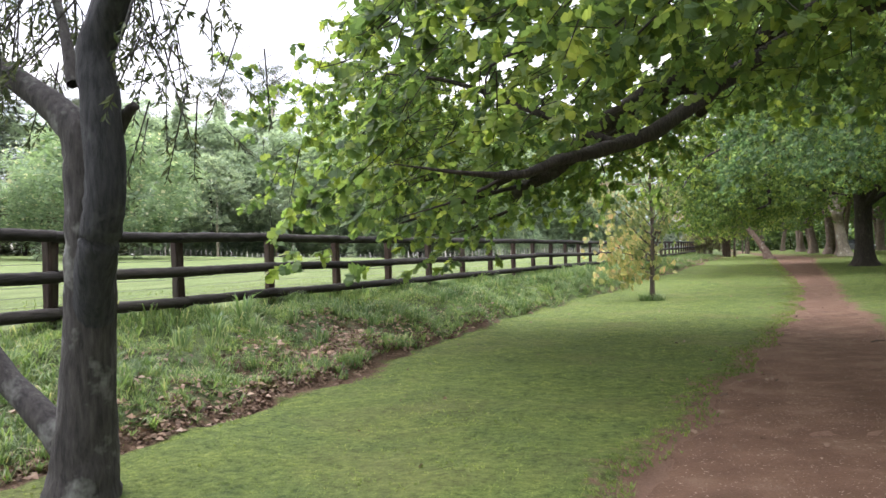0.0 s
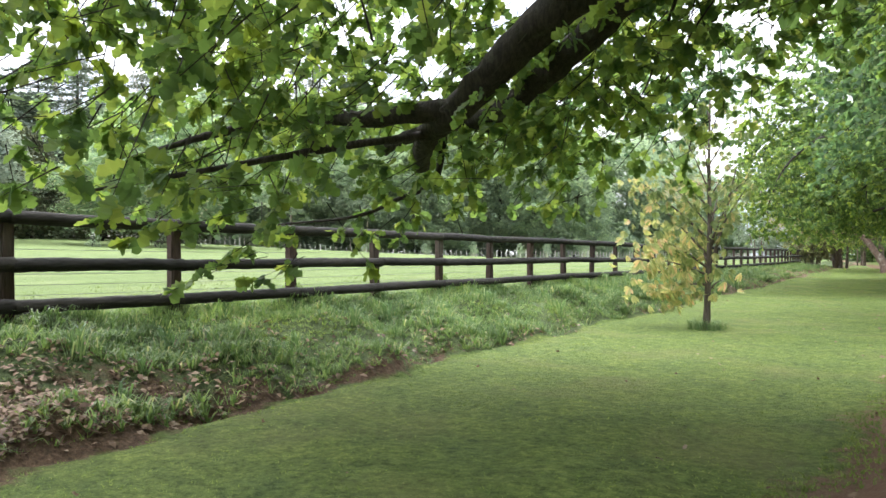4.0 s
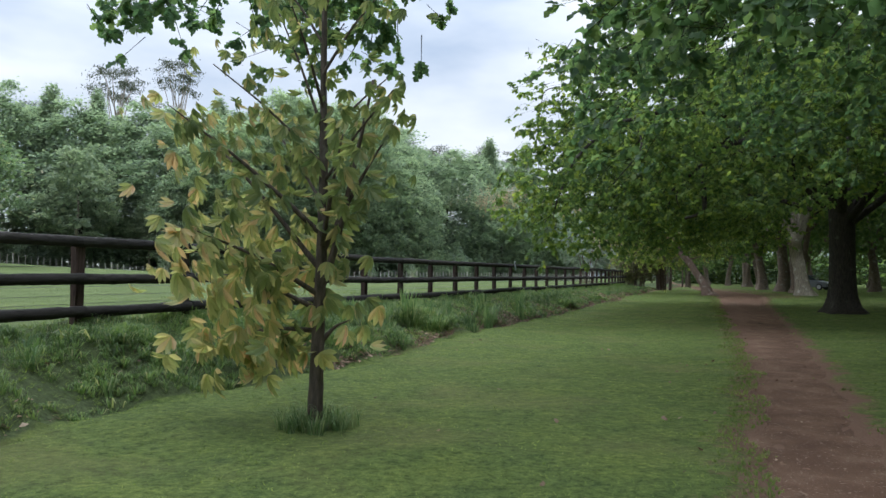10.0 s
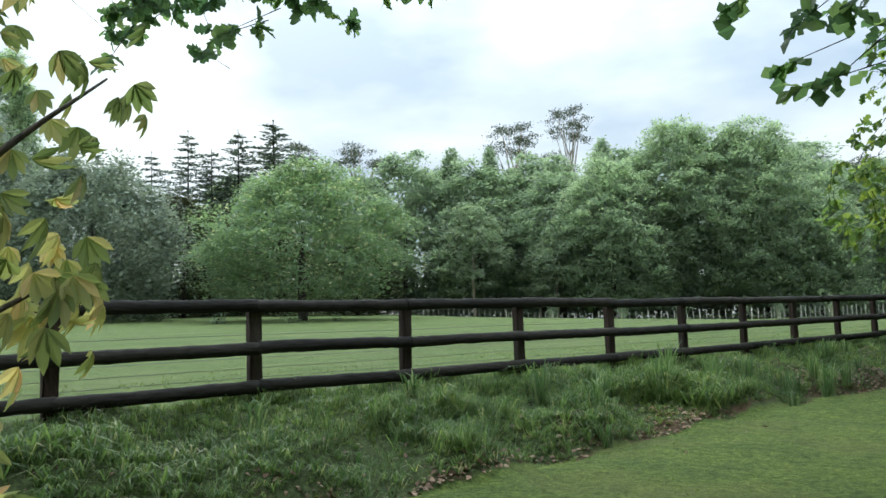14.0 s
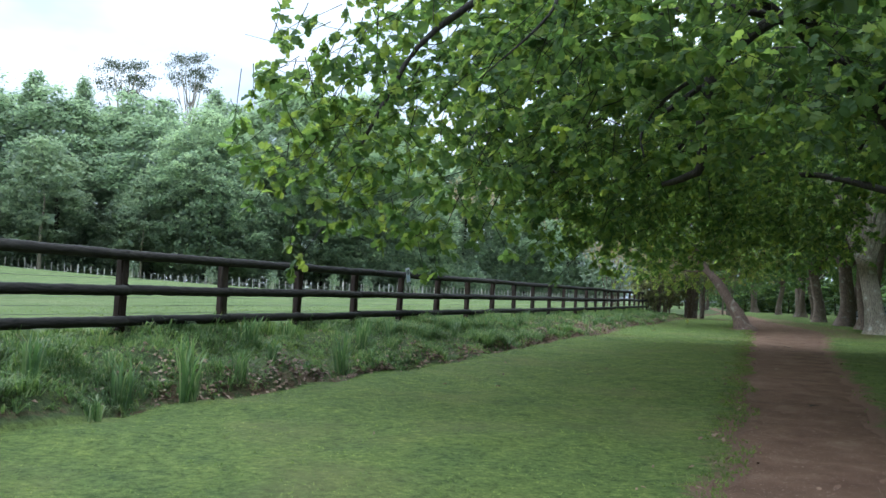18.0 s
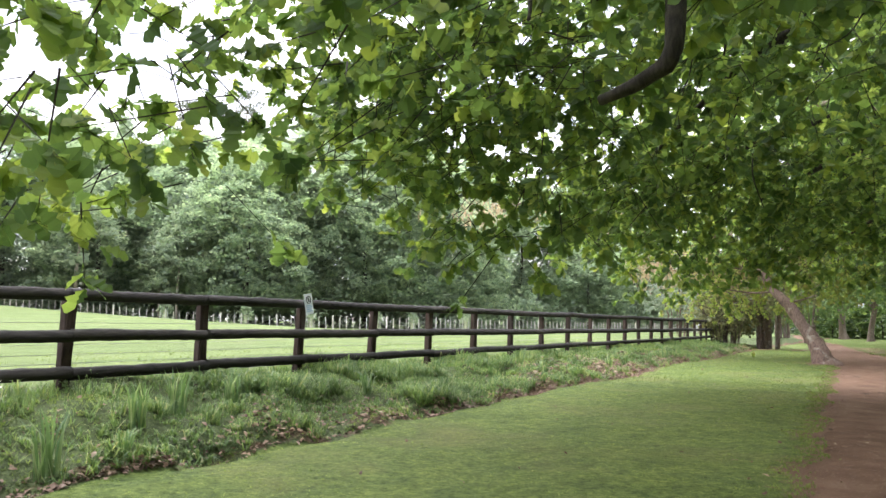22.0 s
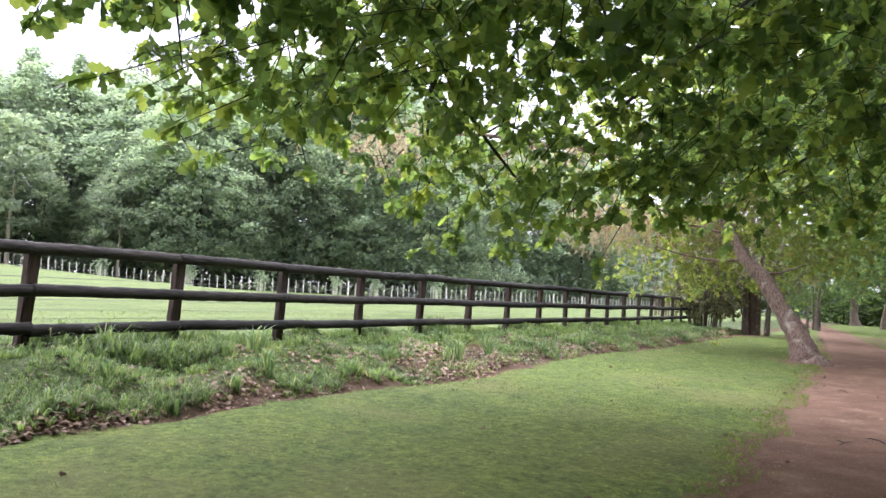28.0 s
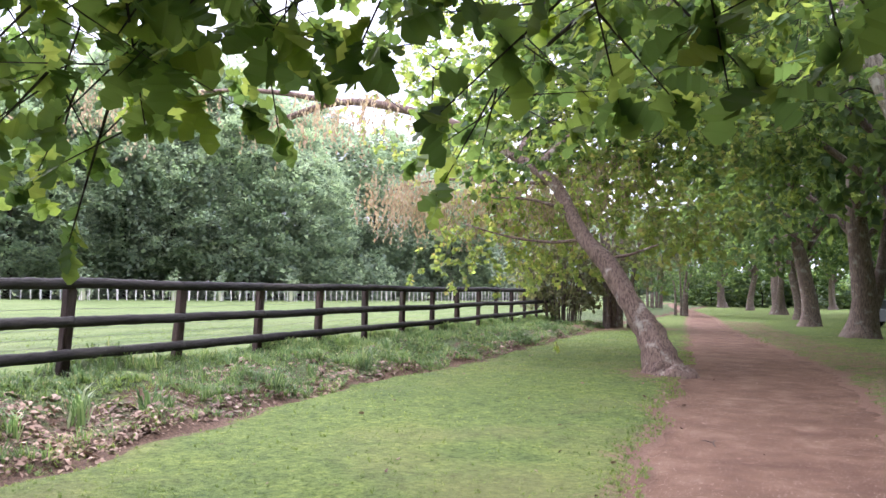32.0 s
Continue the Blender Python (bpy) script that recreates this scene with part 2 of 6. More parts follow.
BARK_OAK = bark_material("oak_bark", (0.014, 0.011, 0.009), (0.06, 0.047, 0.037), (0.085, 0.085, 0.062), 0.0)
BARK_GREY = bark_material("lichen_bark", (0.016, 0.014, 0.013), (0.06, 0.054, 0.048), (0.17, 0.175, 0.155), 0.07)
# near-black blue-grey bark for the slender tree's second stem
BARK_DARK = bark_material("dark_stem_bark", (0.008, 0.009, 0.01), (0.04, 0.04, 0.042), (0.06, 0.062, 0.06), 0.03)
BARK_LEAN = bark_material("ruddy_bark", (0.07, 0.042, 0.032), (0.28, 0.19, 0.145), (0.38, 0.33, 0.27), 0.05)
BARK_PALE = bark_material("pale_bark", (0.16, 0.13, 0.1), (0.42, 0.36, 0.28), (0.5, 0.46, 0.38), 0.05)
BARK_AVENUE = bark_material("avenue_bark", (0.06, 0.043, 0.034), (0.23, 0.17, 0.13), (0.26, 0.24, 0.2), 0.05)
BARK_YOUNG = bark_material("young_bark", (0.045, 0.036, 0.028), (0.13, 0.1, 0.075), (0.16, 0.14, 0.11), 0.0)


def ground_material():
    """Mown lawn, worn earth, leaf litter, rough bank and paddock, by the masks kept on the sheet."""
    m, n, l, p = material("ground_cover")
    pos = n.new("ShaderNodeNewGeometry").outputs["Position"]

    def mask(name, ragged, amount):
        a = n.new("ShaderNodeAttribute")
        a.attribute_name = name
        add = n.new("ShaderNodeMath")
        add.operation = "MULTIPLY_ADD"
        l.new(ragged, add.inputs[0])
        add.inputs[1].default_value = amount
        l.new(a.outputs["Fac"], add.inputs[2])
        sub = n.new("ShaderNodeMath")
        sub.operation = "SUBTRACT"
        l.new(add.outputs[0], sub.inputs[0])
        sub.inputs[1].default_value = amount * 0.5
        return ramp(n, l, sub.outputs[0], [(0.38, (0, 0, 0)), (0.62, (1, 1, 1))]).outputs[0]

    fine, mid, wide = noise_node(n, l, pos, 60, 4, 0.7), noise_node(n, l, pos, 5.5, 4, 0.6), noise_node(n, l, pos, 0.5, 3)
    grass = ramp(n, l, fine.outputs[0], [(0.25, (0.066, 0.095, 0.03)), (0.5, (0.101, 0.142, 0.045)), (0.8, (0.142, 0.186, 0.066))]).outputs[0]
    tufts = noise_node(n, l, pos, 15, 3, 0.6)
    grass = mixed(n, l, 1.0, grass, ramp(n, l, tufts.outputs[0], [(0.32, (0.6, 0.64, 0.56)), (0.62, (1.26, 1.22, 1.18))]).outputs[0], "MULTIPLY")
    drift = noise_node(n, l, pos, 1.3, 3, 0.6)
    grass = mixed(n, l, 1.0, grass, ramp(n, l, drift.outputs[0], [(0.3, (0.86, 0.9, 0.88)), (0.7, (1.3, 1.23, 1.02))]).outputs[0], "MULTIPLY")
    tone = ramp(n, l, mid.outputs[0], [(0.38, (0.8, 0.84, 0.8)), (0.62, (1.24, 1.2, 1.12))]).outputs[0]
    grass = mixed(n, l, 1.0, grass, tone, "MULTIPLY")
    dry = ramp(n, l, wide.outputs[0], [(0.5, (0, 0, 0)), (0.72, (0.45, 0.45, 0.45))]).outputs[0]
    grass = mixed(n, l, dry, grass, (0.18, 0.165, 0.07))
    field = ramp(n, l, mid.outputs[0], [(0.25, (0.098, 0.14, 0.05)), (0.75, (0.15, 0.19, 0.07))]).outputs[0]
    field = mixed(n, l, dry, field, (0.175, 0.19, 0.095))
    rows_map = n.new("ShaderNodeMapping")
    rows_map.inputs["Scale"].default_value = (1.1, 0.06, 1)
    l.new(pos, rows_map.inputs[0])
    streak = noise_node(n, l, rows_map.outputs[0], 1.0, 4, 0.6)
    field = mixed(n, l, 1.0, field, ramp(n, l, streak.outputs[0], [(0.35, (0.8, 0.84, 0.78)), (0.65, (1.2, 1.16, 1.1))]).outputs[0], "MULTIPLY")
    earth = ramp(n, l, fine.outputs[0], [(0.25, (0.12, 0.068, 0.046)), (0.75, (0.26, 0.165, 0.115))]).outputs[0]
    litter = ramp(n, l, noise_node(n, l, pos, 24, 5, 0.7).outputs[0], [(0.3, (0.05, 0.035, 0.024)), (0.6, (0.16, 0.1, 0.065)), (0.8, (0.3, 0.21, 0.15))]).outputs[0]
    bank = ramp(n, l, noise_node(n, l, pos, 17, 4, 0.7).outputs[0], [(0.3, (0.045, 0.055, 0.025)), (0.5, (0.08, 0.105, 0.042)), (0.75, (0.125, 0.155, 0.065))]).outputs[0]
    col = mixed(n, l, mask("paddock", mid.outputs[0], 0.3), grass, field)
    col = mixed(n, l, mask("bank", mid.outputs[0], 0.5), col, bank)
    col = mixed(n, l, mask("leaf", noise_node(n, l, pos, 2.2, 5, 0.65).outputs[0], 1.5), col, litter)
    col = mixed(n, l, mask("worn", noise_node(n, l, pos, 4.0, 6, 0.7).outputs[0], 1.1), col, earth)
    l.new(col, p.inputs["Base Color"])
    p.inputs["Roughness"].default_value, p.inputs["Specular IOR Level"].default_value = 0.95, 0.15
    lumps = n.new("ShaderNodeMath")
    lumps.operation = "MULTIPLY_ADD"
    l.new(tufts.outputs[0], lumps.inputs[0])
    lumps.inputs[1].default_value = 1.6
    l.new(fine.outputs[0], lumps.inputs[2])
    bump(n, l, p, lumps.outputs[0], 0.8, 0.05)
    return m


def path_material():
    m, n, l, p = material("red_earth")
    pos = n.new("ShaderNodeNewGeometry").outputs["Position"]
    fine, mid = noise_node(n, l, pos, 70, 5, 0.75), noise_node(n, l, pos, 1.7, 5, 0.6)
    c = ramp(n, l, mid.outputs[0], [(0.28, (0.093, 0.051, 0.033)), (0.55, (0.15, 0.088, 0.057)), (0.8, (0.225, 0.15, 0.103))]).outputs[0]
    g = ramp(n, l, fine.outputs[0], [(0.25, (0.62, 0.6, 0.58)), (0.75, (1.3, 1.3, 1.28))]).outputs[0]
    c = mixed(n, l, 1.0, c, g, "MULTIPLY")
    speck = noise_node(n, l, pos, 42, 2, 0.5)
    k = ramp(n, l, speck.outputs[0], [(0.66, (0, 0, 0)), (0.7, (0.8, 0.8, 0.8))]).outputs[0]
    c = mixed(n, l, k, c, (0.42, 0.33, 0.25))
    l.new(c, p.inputs["Base Color"])
    p.inputs["Roughness"].default_value, p.inputs["Specular IOR Level"].default_value = 0.95, 0.2
    bump(n, l, p, fine.outputs[0], 0.7, 0.03)
    return m


def timber_material(name, dark, light, moss, along):
    m, n, l, p = material(name)
    tc = n.new("ShaderNodeTexCoord")
    mp = n.new("ShaderNodeMapping")
    mp.inputs["Scale"].default_value = along
    l.new(tc.outputs["Object"], mp.inputs[0])
    info = n.new("ShaderNodeObjectInfo")
    shift = n.new("ShaderNodeVectorMath")
    l.new(mp.outputs[0], shift.inputs[0])
    off = n.new("ShaderNodeMath")
    off.operation = "MULTIPLY"
    off.inputs[1].default_value = 40
    l.new(info.outputs["Random"], off.inputs[0])
    l.new(off.outputs[0], shift.inputs[1])
    a = noise_node(n, l, shift.outputs[0], 34, 5, 0.7)
    b = noise_node(n, l, shift.outputs[0], 5, 4)
    c = ramp(n, l, a.outputs[0], [(0.3, dark), (0.75, light)]).outputs[0]
    k = ramp(n, l, b.outputs[0], [(0.5, (0, 0, 0)), (0.75, (0.55, 0.55, 0.55))]).outputs[0]
    c = mixed(n, l, k, c, moss)
    v = ramp(n, l, info.outputs["Random"], [(0.0, (0.75, 0.75, 0.75)), (1.0, (1.3, 1.25, 1.2))]).outputs[0]
    l.new(mixed(n, l, 1.0, c, v, "MULTIPLY"), p.inputs["Base Color"])
    p.inputs["Roughness"].default_value, p.inputs["Specular IOR Level"].default_value = 0.9, 0.25
    bump(n, l, p, a.outputs[0], 0.9, 0.02)
    return m


RAIL = timber_material("dark_rail_timber", (0.01, 0.009, 0.008), (0.05, 0.045, 0.04), (0.065, 0.06, 0.052), (1, 0.12, 1))
POST = timber_material("dark_post_timber", (0.022, 0.015, 0.012), (0.09, 0.06, 0.048), (0.09, 0.09, 0.07), (1, 1, 0.15))
BATTEN = timber_material("pale_batten_timber", (0.45, 0.43, 0.39), (0.68, 0.66, 0.61), (0.5, 0.5, 0.44), (1, 1, 0.2))
GROUND, PATH_EARTH = ground_material(), path_material()


def plain(name, colour, rough, metal=0.0):
    m, n, l, p = material(name)
    tc = n.new("ShaderNodeTexCoord")
    a = noise_node(n, l, tc.outputs["Object"], 8, 4)
    v = ramp(n, l, a.outputs[0], [(0.3, tuple(0.85 * q for q in colour)), (0.7, tuple(min(1, 1.1 * q) for q in colour))]).outputs[0]
    l.new(v, p.inputs["Base Color"])
    p.inputs["Roughness"].default_value, p.inputs["Metallic"].default_value = rough, metal
    return m


WIRE = plain("galvanised_wire", (0.2, 0.2, 0.19), 0.5, 0.8)
SIGN_WHITE, SIGN_BLACK, SIGN_BLUE = plain("sign_white", (0.74, 0.76, 0.8), 0.4), plain("sign_black", (0.03, 0.03, 0.035), 0.5), plain("sign_blue", (0.42, 0.55, 0.74), 0.5)
CAR_PAINT, CAR_GLASS = plain("grey_car_paint", (0.16, 0.17, 0.19), 0.3, 0.4), plain("dark_car_glass", (0.02, 0.025, 0.03), 0.08)
RUBBER, ALLOY = plain("tyre_rubber", (0.02, 0.02, 0.02), 0.8), plain("wheel_alloy", (0.4, 0.4, 0.42), 0.35, 0.9)
GUARD = plain("sapling_guard", (0.46, 0.46, 0.3), 0.7)


# ---- building helpers ----
def mesh_object(name, verts, faces, mat, parent=None, label="", smooth=False):
    """One mesh from arrays; faces is an array with three or four corners in each row."""
    verts, faces = np.asarray(verts, dtype=np.float32), np.asarray(faces, dtype=np.int32)
    me = bpy.data.meshes.new(name)
    k = faces.shape[1]
    me.vertices.add(len(verts))
    me.vertices.foreach_set("co", verts.ravel())
    me.loops.add(faces.size)
    me.loops.foreach_set("vertex_index", faces.ravel())
    me.polygons.add(len(faces))
    me.polygons.foreach_set("loop_start", np.arange(0, faces.size, k, dtype=np.int32))
    me.polygons.foreach_set("use_smooth", np.full(len(faces), smooth, dtype=bool))
    me.materials.append(mat)
    me.update(calc_edges=True)
    me.validate()
    ob = new(name, me)
    if parent is not None:
        ob.parent = parent
    if label:
        ob["label"] = label
    return ob


def part(name, bm, mat, parent, label=""):
    me = bpy.data.meshes.new(name)
    bm.to_mesh(me)
    bm.free()
    me.materials.append(mat)
    ob = new(name, me)
    ob.parent = parent
    if label:
        ob["label"] = label
    return ob


def thing(name, place, label, category, group=""):
    ob = new(name)
    ob.empty_display_size = 0.2
    ob.location = place
    return tagged(ob, label, category, group)


def turned(rng, count, up=0.0, spread=1.0):
    """Random turns; up: how far the leaf's face is drawn to look upward."""
    nrm = rng.normal(size=(count, 3)) * spread
    nrm[:, 2] = np.abs(nrm[:, 2]) + up
    nrm /= np.linalg.norm(nrm, axis=1)[:, None]
    side = np.cross(nrm, rng.normal(size=(count, 3)))
    side /= np.linalg.norm(side, axis=1)[:, None]
    return np.stack((side, np.cross(nrm, side), nrm), axis=2)


def strewn(template, faces, places, turns, sizes):
    """Vertices and faces of a template set down at many places."""
    tv = np.asarray(template, dtype=np.float64)
    v = np.einsum("mij,kj->mki", turns, tv) * np.asarray(sizes)[:, None, None] + places[:, None, :]
    f = np.asarray(faces)[None] + (np.arange(len(places)) * len(tv))[:, None, None]
    return v.reshape(-1, 3), f.reshape(-1, np.asarray(faces).shape[1])


def tube(points, radii, sides=8, rough=0.0, seed=0):
    """A tapered, slightly uneven limb along points."""
    rng = np.random.default_rng(seed)
    pts = np.asarray(points, dtype=float)
    verts, quads = [], []
    ref = np.array((0.31, 0.17, 0.93))
    for k, p in enumerate(pts):
        d = pts[min(k + 1, len(pts) - 1)] - pts[max(k - 1, 0)]
        d = d / (np.linalg.norm(d) + 1e-9)
        if abs(d @ ref) > 0.95:
            ref = np.array((0.9, 0.3, 0.1))
        a = np.cross(d, ref)
        a /= np.linalg.norm(a)
        b = np.cross(d, a)
        for s in range(sides):
            ang = 2 * math.pi * s / sides
            r = radii[k] * (1 + rough * rng.uniform(-1, 1))
            verts.append(p + r * (math.cos(ang) * a + math.sin(ang) * b))
    for k in range(len(pts) - 1):
        for s in range(sides):
            i, j = k * sides + s, k * sides + (s + 1) % sides
            quads.append((i, j, j + sides, i + sides))
    top = len(verts)
    verts.append(pts[-1])
    base = (len(pts) - 1) * sides
    for s in range(0, sides, 1):
        quads.append((base + s, base + (s + 1) % sides, top, top))
    return np.array(verts), np.array(quads)


def tris(quads):
    q = np.asarray(quads)
    t = np.concatenate((q[:, [0, 1, 2]], q[:, [0, 2, 3]]))
    return t[(t[:, 0] != t[:, 1]) & (t[:, 1] != t[:, 2]) & (t[:, 0] != t[:, 2])]


def smooth_line(points, steps):
    """A rounded line through points, for limbs."""
    p = np.asarray(points, dtype=float)
    q = np.concatenate(([2 * p[0] - p[1]], p, [2 * p[-1] - p[-2]]))
    out = []
    for k in range(1, len(q) - 2):
        for s in range(steps):
            u = s / steps
            out.append(0.5 * (2 * q[k] + (q[k + 1] - q[k - 1]) * u + (2 * q[k - 1] - 5 * q[k] + 4 * q[k + 1] - q[k + 2]) * u * u
                              + (3 * q[k] - q[k - 1] - 3 * q[k + 1] + q[k + 2]) * u ** 3))
    out.append(p[-1])
    return np.array(out)


def limb(name, points, r0, r1, mat, parent, steps=4, sides=8, rough=0.08, seed=1, label=""):
    line = smooth_line(points, steps)
    radii = np.linspace(r0, r1, len(line))
    v, f = tube(line, radii, sides, rough, seed)
    return mesh_object(name, v, tris(f), mat, parent, label, smooth=True)


def joined(pieces):
    vs, fs, at = [], [], 0
    for v, f in pieces:
        vs.append(np.asarray(v))
        fs.append(np.asarray(f) + at)
        at += len(v)
    return np.concatenate(vs), np.concatenate(fs)


# leaf shapes, each a fan of triangles with a fold along the midrib
def outline_leaf(halves, fold=0.12):
    """halves: (along, half width) pairs from the stalk to the tip."""
    v, f = [], []
    for a, w in halves:
        v += [(0, a, 0.0), (-w, a - 0.04 * (w > 0.2), fold * w * 2), (w, a - 0.04 * (w > 0.2), fold * w * 2)]
    for k in range(len(halves) - 1):
        i, j = 3 * k, 3 * (k + 1)
        f += [(i, j, j + 1), (i, j + 1, i + 1), (i, i + 2, j + 2), (i, j + 2, j)]
    return np.array(v), np.array(f)




def palmate():
    """Five drooping leaflets round one stalk."""
    pieces = []
    for k, ang in enumerate((-64, -31, 0, 31, 64)):
        size = 1.0 - 0.22 * abs(k - 2) / 2
        v, f = outline_leaf([(0.0, 0.015), (0.3, 0.11), (0.62, 0.195), (0.85, 0.13), (1.0, 0.01)], 0.3)
        v = v * size
        v[:, 2] -= 0.95 * v[:, 1] ** 1.5
        v[:, 1] *= 0.82
        c, s = math.cos(radians(ang)), math.sin(radians(ang))
        pieces.append((v @ np.array(((c, s, 0), (-s, c, 0), (0, 0, 1))), f))
    return joined(pieces)


PALM_V, PALM_F = palmate()


def tuft_template(rng, count, length, width, lean):
    """A tuft of bent blades."""
    pieces = []
    for k in range(count):
        ang, le = rng.uniform(0, 2 * math.pi), length * rng.uniform(0.5, 1.0)
        out, w = lean * rng.uniform(0.3, 1.0) * le, width * rng.uniform(0.7, 1.2)
        dx, dy = math.cos(ang), math.sin(ang)
        ox, oy = rng.uniform(-0.25, 0.25) * length * 0.5, rng.uniform(-0.25, 0.25) * length * 0.5
        v = [(ox - dy * w, oy + dx * w, 0), (ox + dy * w, oy - dx * w, 0),
             (ox + dx * out * 0.4 - dy * w * 0.8, oy + dy * out * 0.4 + dx * w * 0.8, le * 0.62), (ox + dx * out * 0.4 + dy * w * 0.8, oy + dy * out * 0.4 - dx * w * 0.8, le * 0.62),
             (ox + dx * out, oy + dy * out, le * (1.0 - 0.35 * lean))]
        pieces.append((np.array(v), np.array(((0, 1, 3), (0, 3, 2), (2, 3, 4)))))
    return joined(pieces)


# ---- the lie of the land ----
def lawn_height(y):
    u = np.clip((np.asarray(y, dtype=float) - 36) / 40, 0, 1)
    return 0.36 * u * u * (3 - 2 * u)


LAWN_EDGE = np.array(((-30, -5.3), (4, -4.9), (8.2, -5.0), (9.5, -5.14), (12.5, -5.65), (15.8, -5.55), (17.5, -5.95), (19, -6.0), (21, -5.78), (23, -5.8), (25, -6.2), (27, -6.0), (30, -5.6), (32, -5.9), (36.3, -6.3), (39.8, -6.5),
                      (42.5, -6.1), (46, -6.0), (49, -5.87), (53, -5.93), (58, -5.95), (61, -5.5), (63.5, -5.5), (66.5, -5.95), (69, -5.9), (74.7, -5.5), (80, -5.8), (97, -6.2)))


def edge_x(y):
    """Where the mown lawn gives way to the bank."""
    y = np.asarray(y, dtype=float)
    return np.interp(y, LAWN_EDGE[:, 0], LAWN_EDGE[:, 1]) - 0.05 * np.sin(y * 1.9) - 0.03 * np.sin(y * 4.3)


FENCE_Y = lambda n: 50.6 + 2.4 * (n - 8)


def fence_x(y):
    return -8.5 - 0.9 * np.clip((np.asarray(y, dtype=float) - 66) / 32, 0, 1) ** 1.6


def ground_height(x, y):
    x, y = np.asarray(x, dtype=float), np.asarray(y, dtype=float)
    low = lawn_height(y)
    e, fx = edge_x(y), fence_x(y)
    u = np.clip((e - x) / (e - fx), 0, 1)
    end = np.clip((y - 88) / 14, 0, 1)
    bank = low + (0.76 - low) * (u ** 0.8) * (1 - 0.6 * end)
    back = np.clip(-x - 8.5, 0, 160)
    level = np.clip((y + 0.3 * x - 64) / 26, 0, 1)
    far = 0.76 + (0.0225 * back + 0.00011 * back ** 2) * (1 - 0.86 * level * level * (3 - 2 * level))
    z = np.where(x < fx, far, bank)
    return np.where(x > e, low, z)


def relief(x, y):
    """Small lumps of the lawn and the rough bank."""
    x, y = np.asarray(x, dtype=float), np.asarray(y, dtype=float)
    lumps = 0.014 * np.sin(x * 2.1 + 1.3 * np.sin(y * 0.9)) + 0.012 * np.sin(y * 2.7 + 1.1 * np.sin(x * 1.7)) + 0.008 * np.sin(x * 6.1 + y * 3.7) * np.sin(y * 5.3 - x * 2.9)
    bank = np.clip((edge_x(y) - x) / 0.25 + 0.3, 0, 1) * (x > fence_x(y) - 0.35)
    rough = bank * (0.07 * np.sin(x * 3.3 + 2 * np.sin(y * 1.3)) + 0.07 * np.sin(y * 2.6 + 1.4 * x) + 0.035 * np.sin(x * 9 + y * 5))
    return lumps + rough - 0.07 * np.exp(-((x - edge_x(y) + 0.1) / 0.14) ** 2)


def surface(x, y):
    return ground_height(x, y) + relief(x, y)


PATH_LEFT = np.array(((-30, -0.9), (2, -0.85), (7.5, -0.68), (13, -0.2), (19, 0.28), (26, 0.5), (32, 0.58), (40, 0.32), (47, 0.1), (57, -0.3), (64, -0.45), (70, -0.72), (76, -0.9), (84, -1.5), (90, -2.0), (99, -2.7), (120, -4.3), (145, -7.5), (190, -15)))
PATH_RIGHT = np.array(((-30, 2.4), (2, 2.2), (7.5, 2.0), (19, 1.7), (26, 1.58), (35, 1.9), (46, 2.0), (60, 1.95), (70, 2.4), (76, 2.3), (81, 1.6), (88, 0.6), (99, -0.8), (120, -2.6), (145, -5.9), (190, -13)))


def path_edges(y):
    wob = 0.1 * np.sin(y * 1.9) + 0.06 * np.sin(y * 4.3 + 1)
    return np.interp(y, PATH_LEFT[:, 0], PATH_LEFT[:, 1]) + wob, np.interp(y, PATH_RIGHT[:, 0], PATH_RIGHT[:, 1]) - 0.8 * wob


